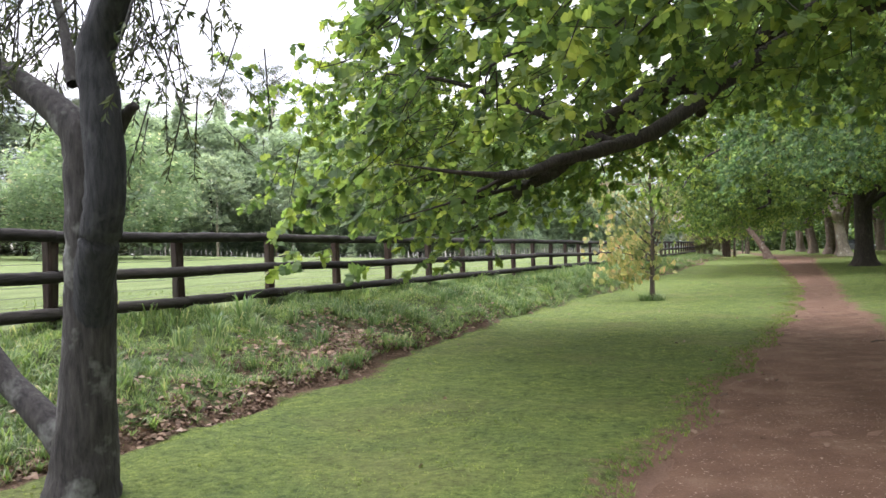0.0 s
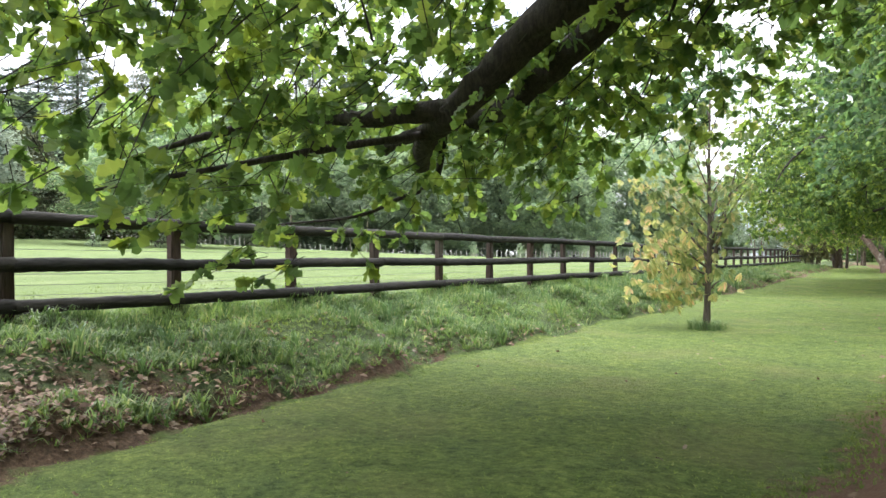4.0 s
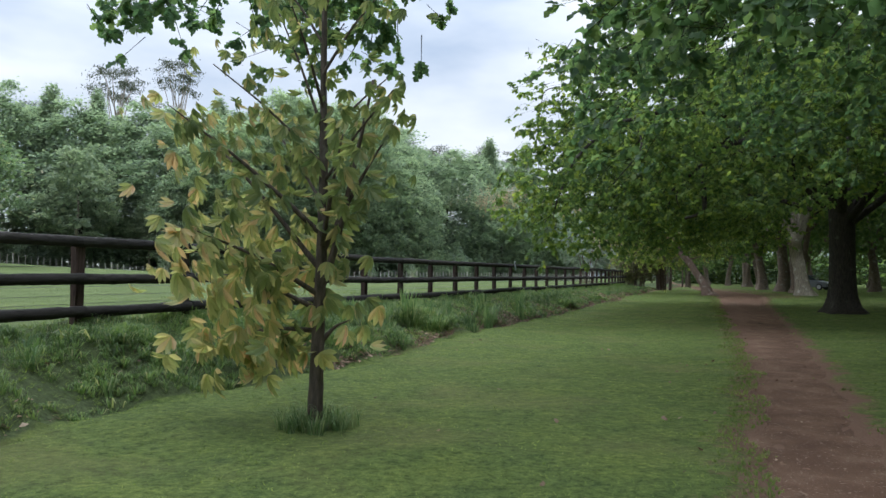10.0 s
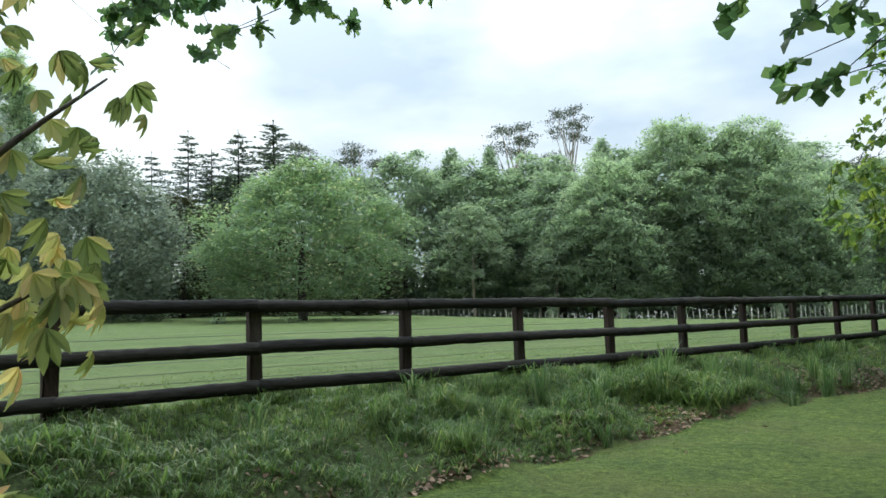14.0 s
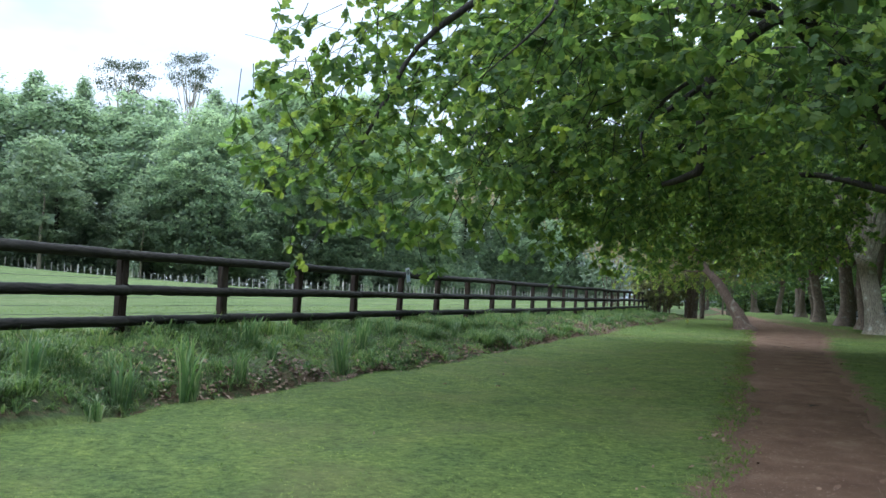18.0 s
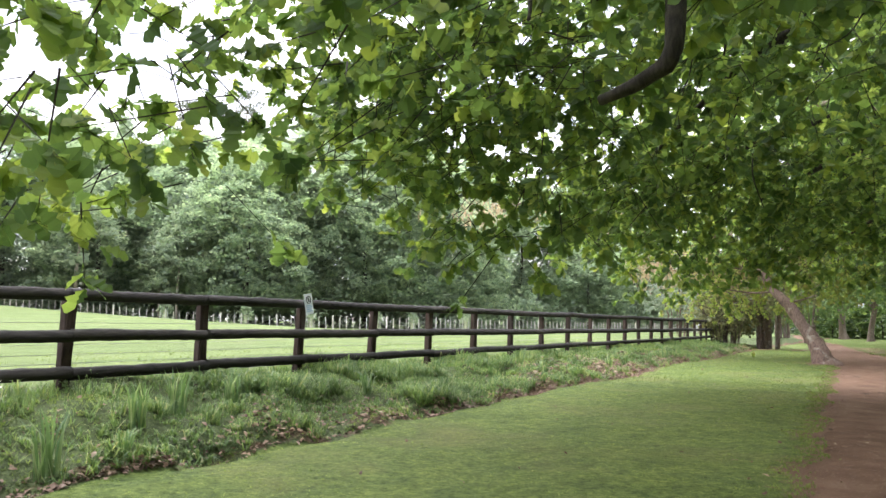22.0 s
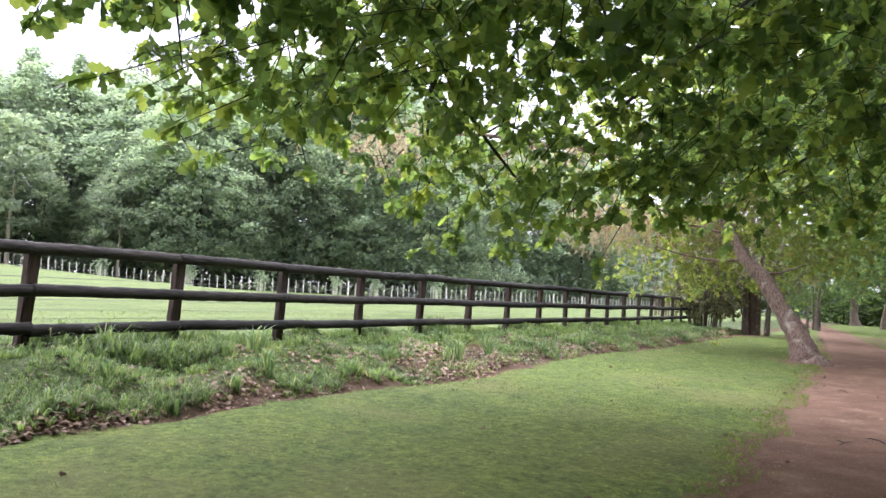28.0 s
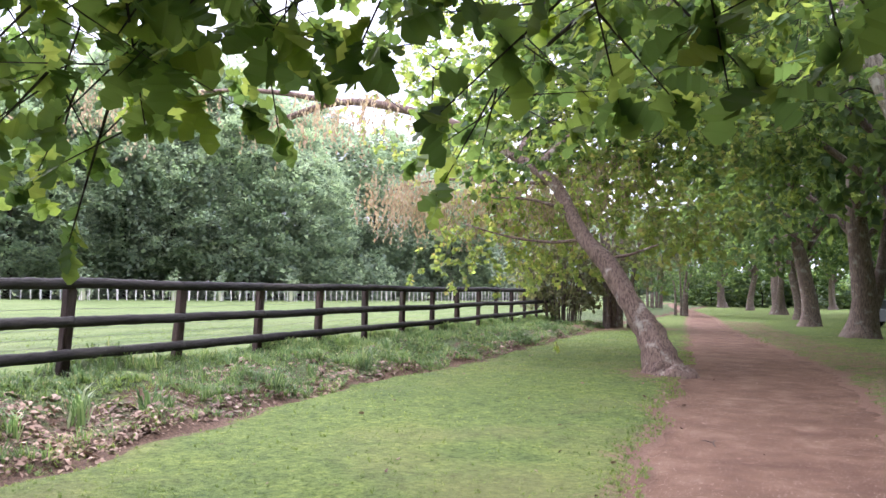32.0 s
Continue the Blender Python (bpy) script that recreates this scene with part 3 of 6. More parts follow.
def build_ground():
    xs = np.unique(np.concatenate((np.arange(-9.2, 4.0, 0.19), np.arange(4, 14, 0.5), np.arange(-30, -9, 0.6), np.arange(14, 60, 4), np.arange(-170, -30, 5), (-3000, -1200, -500, -280, 90, 160, 400, 1200, 3000))))
    ys = np.unique(np.concatenate((np.arange(-6, 100, 0.3), np.arange(100, 200, 1.5), np.arange(-40, -6, 2), np.arange(200, 320, 12), (-3000, -1000, -300, -100, 420, 700, 1400, 3000))))
    X, Y = np.meshgrid(xs, ys, indexing="ij")
    Z = ground_height(X, Y)
    near = (X > -60) & (X < 12) & (Y > -20) & (Y < 180)
    rng = np.random.default_rng(3)
    L, R = path_edges(Y)
    on_path = np.clip(np.minimum(X - L, R - X) / 0.25 + 0.5, 0, 1)
    bank = np.clip((edge_x(Y) - X) / 0.25 + 0.3, 0, 1) * (X > fence_x(Y) - 0.35)
    Z = Z + near * relief(X, Y) * (1 - 0.8 * on_path) - 0.05 * on_path * near + near * rng.normal(size=X.shape) * 0.003
    nx, ny = X.shape
    idx = np.arange(nx * ny).reshape(nx, ny)
    q = np.stack((idx[:-1, :-1], idx[1:, :-1], idx[1:, 1:], idx[:-1, 1:]), axis=-1).reshape(-1, 4)
    ob = mesh_object("ground", np.stack((X, Y, Z), axis=-1).reshape(-1, 3), q, GROUND, smooth=True)
    dist = np.minimum(np.abs(X - L), np.abs(X - R))
    worn = np.clip(np.maximum(on_path, 0.62 - dist * 0.9), 0, 1) * near
    worn = np.maximum(worn, 0.7 * np.exp(-(((X + 1.2) / 1.3) ** 2 + ((Y - 73.5) / 2.0) ** 2)))
    worn = np.maximum(worn, 0.62 * np.exp(-(((X + 3.6) / 1.6) ** 2 + ((Y - 95) / 3.0) ** 2)))
    worn = np.maximum(worn, 0.85 * np.exp(-(((X + 7.0) / 2.6) ** 2 + ((Y - 94) / 5.0) ** 2)))
    worn = np.maximum(worn, 0.5 * np.clip((Y - 62) / 8, 0, 1) * np.clip((X - R) / 0.3, 0, 1) * np.clip((R + 3.5 - X) / 1.5, 0, 1) * (Y < 110))
    e = edge_x(Y)
    worn = np.maximum(worn, 0.24 * np.clip((Y - 46) / 16, 0, 1) * (X > e - 0.1) * near)
    few = 1 - 0.8 * np.exp(-((Y - 24) / 9) ** 2) - 0.5 * np.exp(-((Y - 46) / 11) ** 2)
    leaf = few * np.exp(-((X - e + 0.18) / (0.22 + 0.1 * np.sin(Y * 0.8) + 0.12 * np.exp(-((Y - 11) / 5) ** 2) + 0.1 * (Y > 58))) ** 2) * near
    leaf = np.maximum(leaf, (0.34 * few + 0.28 * np.exp(-((Y - 10) / 4) ** 2) + 0.3 * np.exp(-((Y - 63.5) / 4.5) ** 2)) * np.exp(-((X - e + 1.0) / 0.8) ** 2) * near)
    for nm, val in (("worn", worn), ("leaf", leaf), ("bank", bank * near), ("paddock", (X < fence_x(Y) - 0.3).astype(float))):
        att = ob.data.attributes.new(nm, "FLOAT", "POINT")
        att.data.foreach_set("value", val.astype(np.float32).ravel())
    tagged(ob, "mown grass verge, rough bank and open green paddock", "ground", kind="structure")
    # the trodden path, a thin sheet of earth along its hollow
    py = np.arange(-25, 190, 0.2)
    L, R = path_edges(py)
    us = np.linspace(0, 1, 22)
    PX = L[None] + us[:, None] * (R - L)[None]
    PY = np.repeat(py[None], len(us), 0)
    PZ = lawn_height(PY) - 0.036 - 0.05 * np.maximum(np.abs(us - 0.5)[:, None] - 0.4, 0) * 6 + rng.normal(size=PX.shape) * 0.005
    idx = np.arange(PX.size).reshape(PX.shape)
    q = np.stack((idx[:-1, :-1], idx[1:, :-1], idx[1:, 1:], idx[:-1, 1:]), axis=-1).reshape(-1, 4)
    p = mesh_object("path", np.stack((PX, PY, PZ), axis=-1).reshape(-1, 3), q, PATH_EARTH, smooth=True)
    tagged(p, "trodden reddish-brown earth footpath through mown grass", "path", kind="structure")


build_ground()


# ---- the post and rail fence ----
def build_fence():
    fence = thing("fence", (-8.5, 50.6, 0.76), "dark-stained timber post and three-rail fence with wires", "fence")
    rng = np.random.default_rng(11)
    first, last = -14, 27

    def post_mesh(k):
        bm = bmesh.new()
        bmesh.ops.create_cube(bm, size=1.0)
        for v in bm.verts:
            v.co = Vector((v.co.x * 0.13, v.co.y * 0.165, (v.co.z + 0.5) * 1.62 - 0.45))
        bmesh.ops.bevel(bm, geom=bm.edges[:], offset=0.018, segments=2, affect="EDGES")
        bmesh.ops.subdivide_edges(bm, edges=[e for e in bm.edges if abs(e.verts[0].co.z - e.verts[1].co.z) > 0.5], cuts=5)
        for v in bm.verts:
            v.co += Vector((rng.normal(), rng.normal(), 0)) * 0.004
        me = bpy.data.meshes.new("post")
        bm.to_mesh(me)
        bm.free()
        me.materials.append(POST)
        return me

    def rail_mesh(k):
        ys = np.linspace(-0.02, 2.42, 22)
        sag = 0.004 * rng.normal(size=22)
        pts = np.stack((0.006 * rng.normal(size=22), ys, np.cumsum(sag) * 0.4 - np.cumsum(sag)[-1] * 0.4 * ys / 2.42), axis=1)
        v, f = tube(pts, np.full(22, 0.081) * (1 + 0.028 * rng.normal(size=22)), 12, 0.06, k)
        ax = v[:, 0]
        v[:, 0] = np.where(ax < -0.015, -0.015 + (ax + 0.015) * 0.25, ax)
        me = bpy.data.meshes.new("rail")
        me.from_pydata([tuple(q) for q in v], [], [tuple(int(c) for c in q) for q in tris(f)])
        me.materials.append(RAIL)
        for p in me.polygons:
            p.use_smooth = True
        return me

    posts, rails = [post_mesh(k) for k in range(4)], [rail_mesh(k) for k in range(7)]
    rise = lambda y: 0.07 * np.clip((y - 52) / 20, 0, 1) + 0.06 * np.clip((y - 75) / 20, 0, 1) - 0.04 * np.exp(-((y - 41) / 6) ** 2)
    # the posts tip along the line toward the far end
    lean = lambda y: radians(4.2) * min(1.0, max(0.0, (y - 44) / 10)) * (1 - 0.7 * min(1.0, max(0.0, (y - 72) / 8)))
    spots = []
    for n in range(first, last + 1):
        y = FENCE_Y(n)
        spots.append((float(fence_x(y)), y, float(rise(y)) + rng.normal() * 0.008))
    for n, (x, y, up) in enumerate(spots):
        ob = new("post", posts[n % 4])
        ob.parent = fence
        ob.location = Vector((x - 0.07, y, 0.76 + up)) - fence.location
        ob.rotation_euler = (rng.normal() * 0.012 - lean(y), rng.normal() * 0.012, rng.normal() * 0.04)
    for n in range(len(spots) - 1):
        (x0, y0, u0), (x1, y1, u1) = spots[n], spots[n + 1]
        for k, z in enumerate((0.975, 1.445, 1.985)):
            ob = new("rail", rails[(3 * n + 2 * k) % 7])
            ob.parent = fence
            dx = 0.065 if k < 2 else -0.01
            a = Vector((x0 + dx, y0, z + u0 + rng.normal() * 0.01))
            b = Vector((x1 + dx, y1, z + u1))
            ob.location = a - fence.location
            d = b - a
            ob.rotation_euler = (math.atan2(d.z, d.y), 0, -math.atan2(d.x, d.y))
            ob.scale = (1, d.length / 2.4, 1)
    for z in (0.88, 1.08, 1.2, 1.33, 1.62):
        line = [(x - 0.15, y, z + u) for x, y, u in spots]
        v, f = tube(np.array(line) - np.array(fence.location), np.full(len(line), 0.0035), 4)
        mesh_object("wire", v, tris(f), WIRE, fence, "thin galvanised fence wire")


build_fence()


def build_sign():
    sign = thing("sign", (-8.325, 50.62, 1.8), "small white notice with a black ring on the fence rail", "sign")
    def plate(name, mat, x, y0, y1, z0, z1, t=0.004):
        bm = bmesh.new()
        bmesh.ops.create_cube(bm, size=1.0)
        for v in bm.verts:
            v.co = Vector((x + v.co.x * t, (y0 + y1) / 2 + v.co.y * (y1 - y0), (z0 + z1) / 2 + v.co.z * (z1 - z0)))
        return part(name, bm, mat, sign)
    plate("plate", SIGN_WHITE, 0, -0.115, 0.115, 0.0, 0.38)
    for k, z in enumerate((0.05, 0.085, 0.12, 0.15)):
        plate("text_bar", SIGN_BLUE, 0.004, -0.085, 0.085 - 0.03 * (k % 2), z, z + 0.018)
    # a ring with a slash across a small dark shape
    ring = [(0.005, 0.065 * math.cos(2 * math.pi * k / 24), 0.265 + 0.065 * math.sin(2 * math.pi * k / 24)) for k in range(25)]
    v, f = tube(np.array(ring), np.full(25, 0.007), 6)
    pictogram = mesh_object("pictogram", v, tris(f), SIGN_BLACK, sign, "black ring with a slash")
    v, f = tube(np.array(((0.006, -0.045, 0.31), (0.006, 0.045, 0.22))), np.array((0.006, 0.006)), 6)
    mesh_object("slash", v, tris(f), SIGN_BLACK, pictogram)
    bm = bmesh.new()
    bmesh.ops.create_uvsphere(bm, u_segments=10, v_segments=6, radius=1.0, matrix=pose(0.005, 0, 0.262) @ Matrix.Diagonal((0.002, 0.016, 0.04, 1)))
    part("mark", bm, SIGN_BLACK, pictogram)
    sign.rotation_euler = (radians(9), radians(-4), 0)


build_sign()



# ---- trees of the avenue ----
def strip_leaf(rows, curl=0.12):
    v, f = [], []
    for a, w in rows:
        z = -curl * a * a
        tip = a + 0.25 * max(0, w - 0.2)
        v += [(-w, tip, z + 0.3 * w * w), (w, tip, z + 0.3 * w * w)]
    for k in range(len(rows) - 1):
        i = 2 * k
        f += [(i, i + 1, i + 3), (i, i + 3, i + 2)]
    return np.array(v), np.array(f)


LOBED_V, LOBED_F = strip_leaf([(0.0, 0.02), (0.18, 0.25), (0.3, 0.15), (0.5, 0.39), (0.64, 0.2), (0.82, 0.29), (1.02, 0.06)], 0.3)
FALLEN_V, FALLEN_F = strip_leaf([(0.0, 0.02), (0.28, 0.28), (0.42, 0.16), (0.66, 0.36), (1.0, 0.06)], 0.25)
SMALL_V, SMALL_F = strip_leaf([(0.0, 0.02), (0.5, 0.3), (1.0, 0.02)])
RHOMB_V, RHOMB_F = np.array(((0, 0, 0), (0.3, 0.5, 0.05), (0, 1, -0.05), (-0.3, 0.5, 0.05))), np.array(((0, 1, 2), (0, 2, 3)))


def leaf_turns(rng, axes, up=0.7):
    """Turns that lay each leaf along its axis with the face drawn upward."""
    y = axes / np.linalg.norm(axes, axis=1)[:, None]
    nrm = rng.normal(size=y.shape) * 0.55
    nrm[:, 2] += up
    x = np.cross(y, nrm)
    x /= np.linalg.norm(x, axis=1)[:, None] + 1e-9
    return np.stack((x, y, np.cross(x, y)), axis=2)


def sprays(rng, roots, aims, per, length, leaf, template, faces, up=0.7, rosette=0.7):
    """Leafy twigs: leaves along each twig, thickest at its end; also the twigs' own tubes."""
    n = len(roots)
    aims = aims / np.linalg.norm(aims, axis=1)[:, None]
    le = length * rng.uniform(0.6, 1.3, n)
    u = rng.uniform(0.3, 1.04, (n, per)) ** rosette
    pos = roots[:, None] + aims[:, None] * (u * le[:, None])[..., None]
    pos[..., 2] -= 0.18 * (u ** 2) * le[:, None]
    ax = aims[:, None] * min(0.8, rosette + 0.1) + rng.normal(size=(n, per, 3)) * (0.85, 0.85, 0.45)
    ax[..., 2] -= 0.4
    ax, pos = ax.reshape(-1, 3), pos.reshape(-1, 3)
    sizes = leaf * rng.uniform(0.6, 1.25, len(pos))
    leaves = strewn(template, faces, pos, leaf_turns(rng, ax, up), sizes)
    ends = roots + aims * le[:, None]
    ends[:, 2] -= 0.18 * le
    vs, r = [], (0.008, 0.003)
    for p, w in zip((roots, ends), r):
        for k in range(3):
            a = 2.1 * k
            vs.append(p + np.array((math.cos(a) * w, math.sin(a) * w, 0.4 * w * math.sin(2 * a))))
    tv = np.stack(vs, axis=1).reshape(-1, 3)
    q = np.array([(3 * s + k, 3 * s + (k + 1) % 3, 3 * s + 3 + (k + 1) % 3) for s in range(1) for k in range(3)] + [(3 * s + k, 3 * s + 3 + (k + 1) % 3, 3 * s + 3 + k) for s in range(1) for k in range(3)])
    return leaves, (tv, (q[None] + (np.arange(n) * 6)[:, None, None]).reshape(-1, 3))


def wavy(x, y, s):
    return np.sin(x * 0.9 + s) * np.sin(y * 0.8 + 1.7 * s) + 0.6 * np.sin(x * 2.1 - y * 1.3 + s)


def headroom(x):
    """The height below which nobody walking the path meets leaves."""
    return np.where(x > 3, 4.0, 3.35 - 0.65 * np.clip(-x - 0.8, 0, 3.0))


def avenue_tree(place, bark, trunk_r, rx, ry, low, mid, top, count, leaf_size, seed, per=8, thick=3.4, dome=900, centre=(0, 0), fork=4.2, lean=(0, 0), label="", left_only=4.0, power=3.0, left_lift=0.0, limbs_from=-99, shape=(LOBED_V, LOBED_F), fill=420, limb_rise=0.0, cut=lambda x, y: x < -99, y_from=-999, lift=0.0, branchlets=40, foliage=OAK, clump=0.95, thin_band=lambda x, y, rng: np.zeros(len(x), dtype=bool)):
    rng = np.random.default_rng(seed)
    px, py = place
    pz = float(ground_height(px, py))
    tree = thing("avenue_tree", (px, py, pz), label, "tree", "trees of the avenue")
    cx, cy = centre
    # trunk with root flare and buttresses
    hs = np.array((-0.25, 0.0, 0.25, 0.6, 1.2, 2.2, 3.2, fork, fork + 1.2))
    wr = trunk_r * np.array((2.0, 1.75, 1.35, 1.12, 1.0, 0.94, 0.92, 0.98, 0.7))
    line = np.stack((lean[0] * (hs / fork), lean[1] * (hs / fork), hs), axis=1)
    v, f = tube(line, wr, 18, 0.05, seed)
    ang = np.arctan2(v[:, 1], v[:, 0])
    flare = 1 + 0.16 * np.cos(5 * ang + seed) * np.clip(1 - v[:, 2] / 1.4, 0, 1)
    v[:, :2] *= flare[:, None]
    mesh_object("trunk", v, tris(f), bark, tree, smooth=True)
    # rising and spreading limbs
    for k in range(11):
        a = 2 * math.pi * k / 11 + rng.uniform(-0.25, 0.25)
        reach = rng.uniform(0.6, 0.95)
        ex, ey = cx + math.cos(a) * rx * reach, cy + math.sin(a) * ry * reach
        if px + ex < limbs_from:
            continue
        z1 = fork + limb_rise + rng.uniform(1.0, 3.0)
        pts = [(lean[0], lean[1], fork * rng.uniform(0.75, 1.1)), (ex * 0.3 + lean[0], ey * 0.3 + lean[1], z1), (ex * 0.66, ey * 0.66, z1 + rng.uniform(-0.2, 0.9)), (ex, ey, max(low + 1.0, z1 - rng.uniform(0.8, 2.0)))]
        limb("limb", pts, trunk_r * rng.uniform(0.3, 0.5), 0.035, bark, tree, 5, 7, 0.1, seed + k)
    # the low leafy skirt that is walked under
    m = count * 3
    uu = rng.uniform(-1, 1, (m, 2))
    rr = (np.abs(uu[:, 0]) ** power + np.abs(uu[:, 1]) ** power) ** (1 / power)
    ok = (rr < 1) & (rng.uniform(size=m) < 0.35 + 0.65 * rr ** 2)
    uu, rr = uu[ok], rr[ok]
    X, Y = px + cx + uu[:, 0] * rx, py + cy + uu[:, 1] * ry
    ok = (X < left_only) & (Y > y_from)
    uu, rr, X, Y = uu[ok][:count], rr[ok][:count], X[ok][:count], Y[ok][:count]
    zb = low + (mid - low) * (1 - rr ** 2.2) + 0.45 * wavy(X, Y, seed)
    zb = np.maximum(zb, headroom(X) + lift * np.clip((X + 3.0) / 2.0, 0, 1) * np.clip((Y - 9.0) / 1.5, 0, 1) + 0.75 * np.clip((Y - 55) / 2, 0, 1)) + pz
    zb = zb + left_lift * np.clip(-X - 4.0, 0, 1) * (1 - np.clip((Y - 50) / 3, 0, 1))
    Z = zb + thick * rng.uniform(0, 1, len(X)) ** 1.4
    rr = rr[:len(X)]
    edge = np.clip((rr - 0.62) / 0.38, 0, 1)
    sparse = np.clip((0.6 - X) / 3.0, 0, 1) * (Y < 46)
    keep = (wavy(X * 1.3, Y * 1.3 + Z * 0.9, seed + 5) > -clump + 0.4 * sparse * edge) & (rng.uniform(size=len(X)) > 0.28 * sparse)
    keep &= ~thin_band(X, Y, rng)
    X, Y, Z, uu = X[keep], Y[keep], Z[keep], uu[keep]
    roots = np.stack((X - px, Y - py, Z - pz), axis=1)
    aims = np.stack((uu[:, 0] * 0.9, uu[:, 1] * 0.9, np.full(len(X), -0.25)), axis=1) + rng.normal(size=roots.shape) * (0.6, 0.6, 0.35)
    roots -= 0.5 * aims / np.linalg.norm(aims, axis=1)[:, None]
    lv, tw = sprays(rng, roots, aims, per, 0.62, leaf_size, *shape, 0.75, 0.34)
    tagged(mesh_object("leaves", *lv, foliage, tree), kind="stuff")
    tagged(mesh_object("brushwood", *tw, BARK_OAK, tree), kind="stuff")
    # thin bare branches that carry the outer sprays
    for k in rng.choice(np.flatnonzero(X < 1.5), min(branchlets, int((X < 1.5).sum())), replace=False):
        e = roots[k] + (0, 0, 0.05)
        back = np.array((cx, cy, 0)) - e * (1, 1, 0)
        back = back / np.linalg.norm(back) + rng.normal(size=3) * (0.45, 0.45, 0.1)
        le = rng.uniform(0.7, 1.5)
        limb("branch", [e + back * le + (0, 0, rng.uniform(0.5, 1.1) * le), e + back * le * 0.55 + (0, 0, rng.uniform(0.35, 0.6) * le) + rng.normal(size=3) * 0.12, e + back * le * 0.2 + rng.normal(size=3) * 0.1, e - back * 0.25 - (0, 0, 0.2)], rng.uniform(0.014, 0.026), 0.005, BARK_OAK, tree, 4, 5, 0.1, seed + int(k))
    # boughs within the crown
    if fill:
        uu = rng.uniform(-1, 1, (fill * 2, 2))
        rr = np.linalg.norm(uu, axis=1)
        uu, rr = uu[rr < 0.86][:fill], rr[rr < 0.86][:fill]
        X, Y = px + cx + uu[:, 0] * rx, py + cy + uu[:, 1] * ry
        Z = np.maximum(low + (mid - low) * (1 - rr ** 2.2), 3.9) + 0.5 + 3.6 * rng.uniform(0, 1, len(X))
        ok = ~cut(X, Y)
        P = np.stack((X - px, Y - py, Z), axis=1)[ok]
        lv, tw = sprays(rng, P, rng.normal(size=P.shape) * (1, 1, 0.4), 12, 0.9, 0.26, RHOMB_V * (1.3, 1, 1), RHOMB_F, 0.8, 0.5)
        tagged(mesh_object("inner_leaves", *lv, foliage, tree), kind="stuff")
    # the crown above, in coarser sprays
    d = rng.normal(size=(dome * 2, 3))
    d /= np.linalg.norm(d, axis=1)[:, None]
    d = d[d[:, 2] > 0.0][:dome]
    base = max(4.9, low + 2.6)
    rad = rng.uniform(0.72, 1.0, len(d)) + 0.07 * np.sin(d[:, 0] * 7 + seed) + 0.07 * np.sin(d[:, 1] * 9)
    P = np.stack((cx + d[:, 0] * (rx - 0.7) * rad, cy + d[:, 1] * (ry - 0.8) * rad, base + d[:, 2] * (top - base) * rad), axis=1)
    ok = ~cut(P[:, 0] + px, P[:, 1] + py)
    P, d = P[ok], d[ok]
    lv, tw = sprays(rng, P, d + rng.normal(size=d.shape) * 0.4, 14, 1.1, leaf_size * 1.8, RHOMB_V * (1.35, 1, 1), RHOMB_F)
    tagged(mesh_object("crown", *lv, OAK_FAR, tree), kind="stuff")
    return tree


def clipped(x, y):
    """Where the third oak's crown ends over the bank."""
    return x < np.interp(y, (43, 47, 50, 53, 60), (-8.5, -8.5, -6.6, -5.0, -5.0))


TREE_A = avenue_tree((5.2, 11.5), BARK_OAK, 0.5, 10.9, 6.6, 1.45, 4.6, 15, 4300, 0.165, 21, clump=0.6, branchlets=24, centre=(0, 0.6), left_only=3.2, y_from=5.6, fill=1400, power=4.0, limbs_from=0.8, dome=2200, lift=0.8, thin_band=lambda x, y, rng: ((y > 9.6) & (y < 14.4) & (x > -5.0) & (rng.uniform(size=len(x)) < 0.6)) | ((y > 10.2) & (y < 13.4) & (x > -2.5) & (rng.uniform(size=len(x)) < 0.85)), label="spreading oak with low lobed leaves over the footpath")
TREE_B = avenue_tree((5.4, 30.0), BARK_GREY, 0.5, 7.4, 6.8, 3.7, 6.0, 15, 1800, 0.165, 22, branchlets=0, foliage=OAK_COOL, centre=(0, 0.6), dome=1300, lift=0.4, limb_rise=2.6, shape=(FALLEN_V, FALLEN_F), label="tall oak with high leafy boughs beside the footpath")
TREE_C = avenue_tree((4.42, 52.3), BARK_OAK, 0.5, 12.3, 10.8, 2.15, 4.8, 16, 8300, 0.165, 23, clump=0.3, centre=(0, -1.6), left_only=5.5, thick=5.2, left_lift=1.8, fill=2000, cut=clipped, dome=1750, power=2.6, thin_band=lambda x, y, rng: clipped(x, y) | ((y < 45) & (x < -0.5) & (x > -5.3) & (rng.uniform(size=len(x)) < 0.25 + 0.15 * np.clip(-x - 0.5, 0, 3))), label="massive broad-trunked oak with drooping leafy boughs")
avenue_tree((4.8, 75.0), BARK_PALE, 0.42, 11.0, 10.5, 3.9, 5.4, 17, 2300, 0.2, 24, per=8, centre=(0, 1.0), left_only=2.4, limb_rise=4.5, shape=(SMALL_V * (1.2, 1, 1), SMALL_F), thin_band=lambda x, y, rng: (x < 0) & (rng.uniform(size=len(x)) < 0.2), dome=1500, lean=(-0.5, 0), fork=3.2, label="pale-barked forked avenue tree with dense green crown")

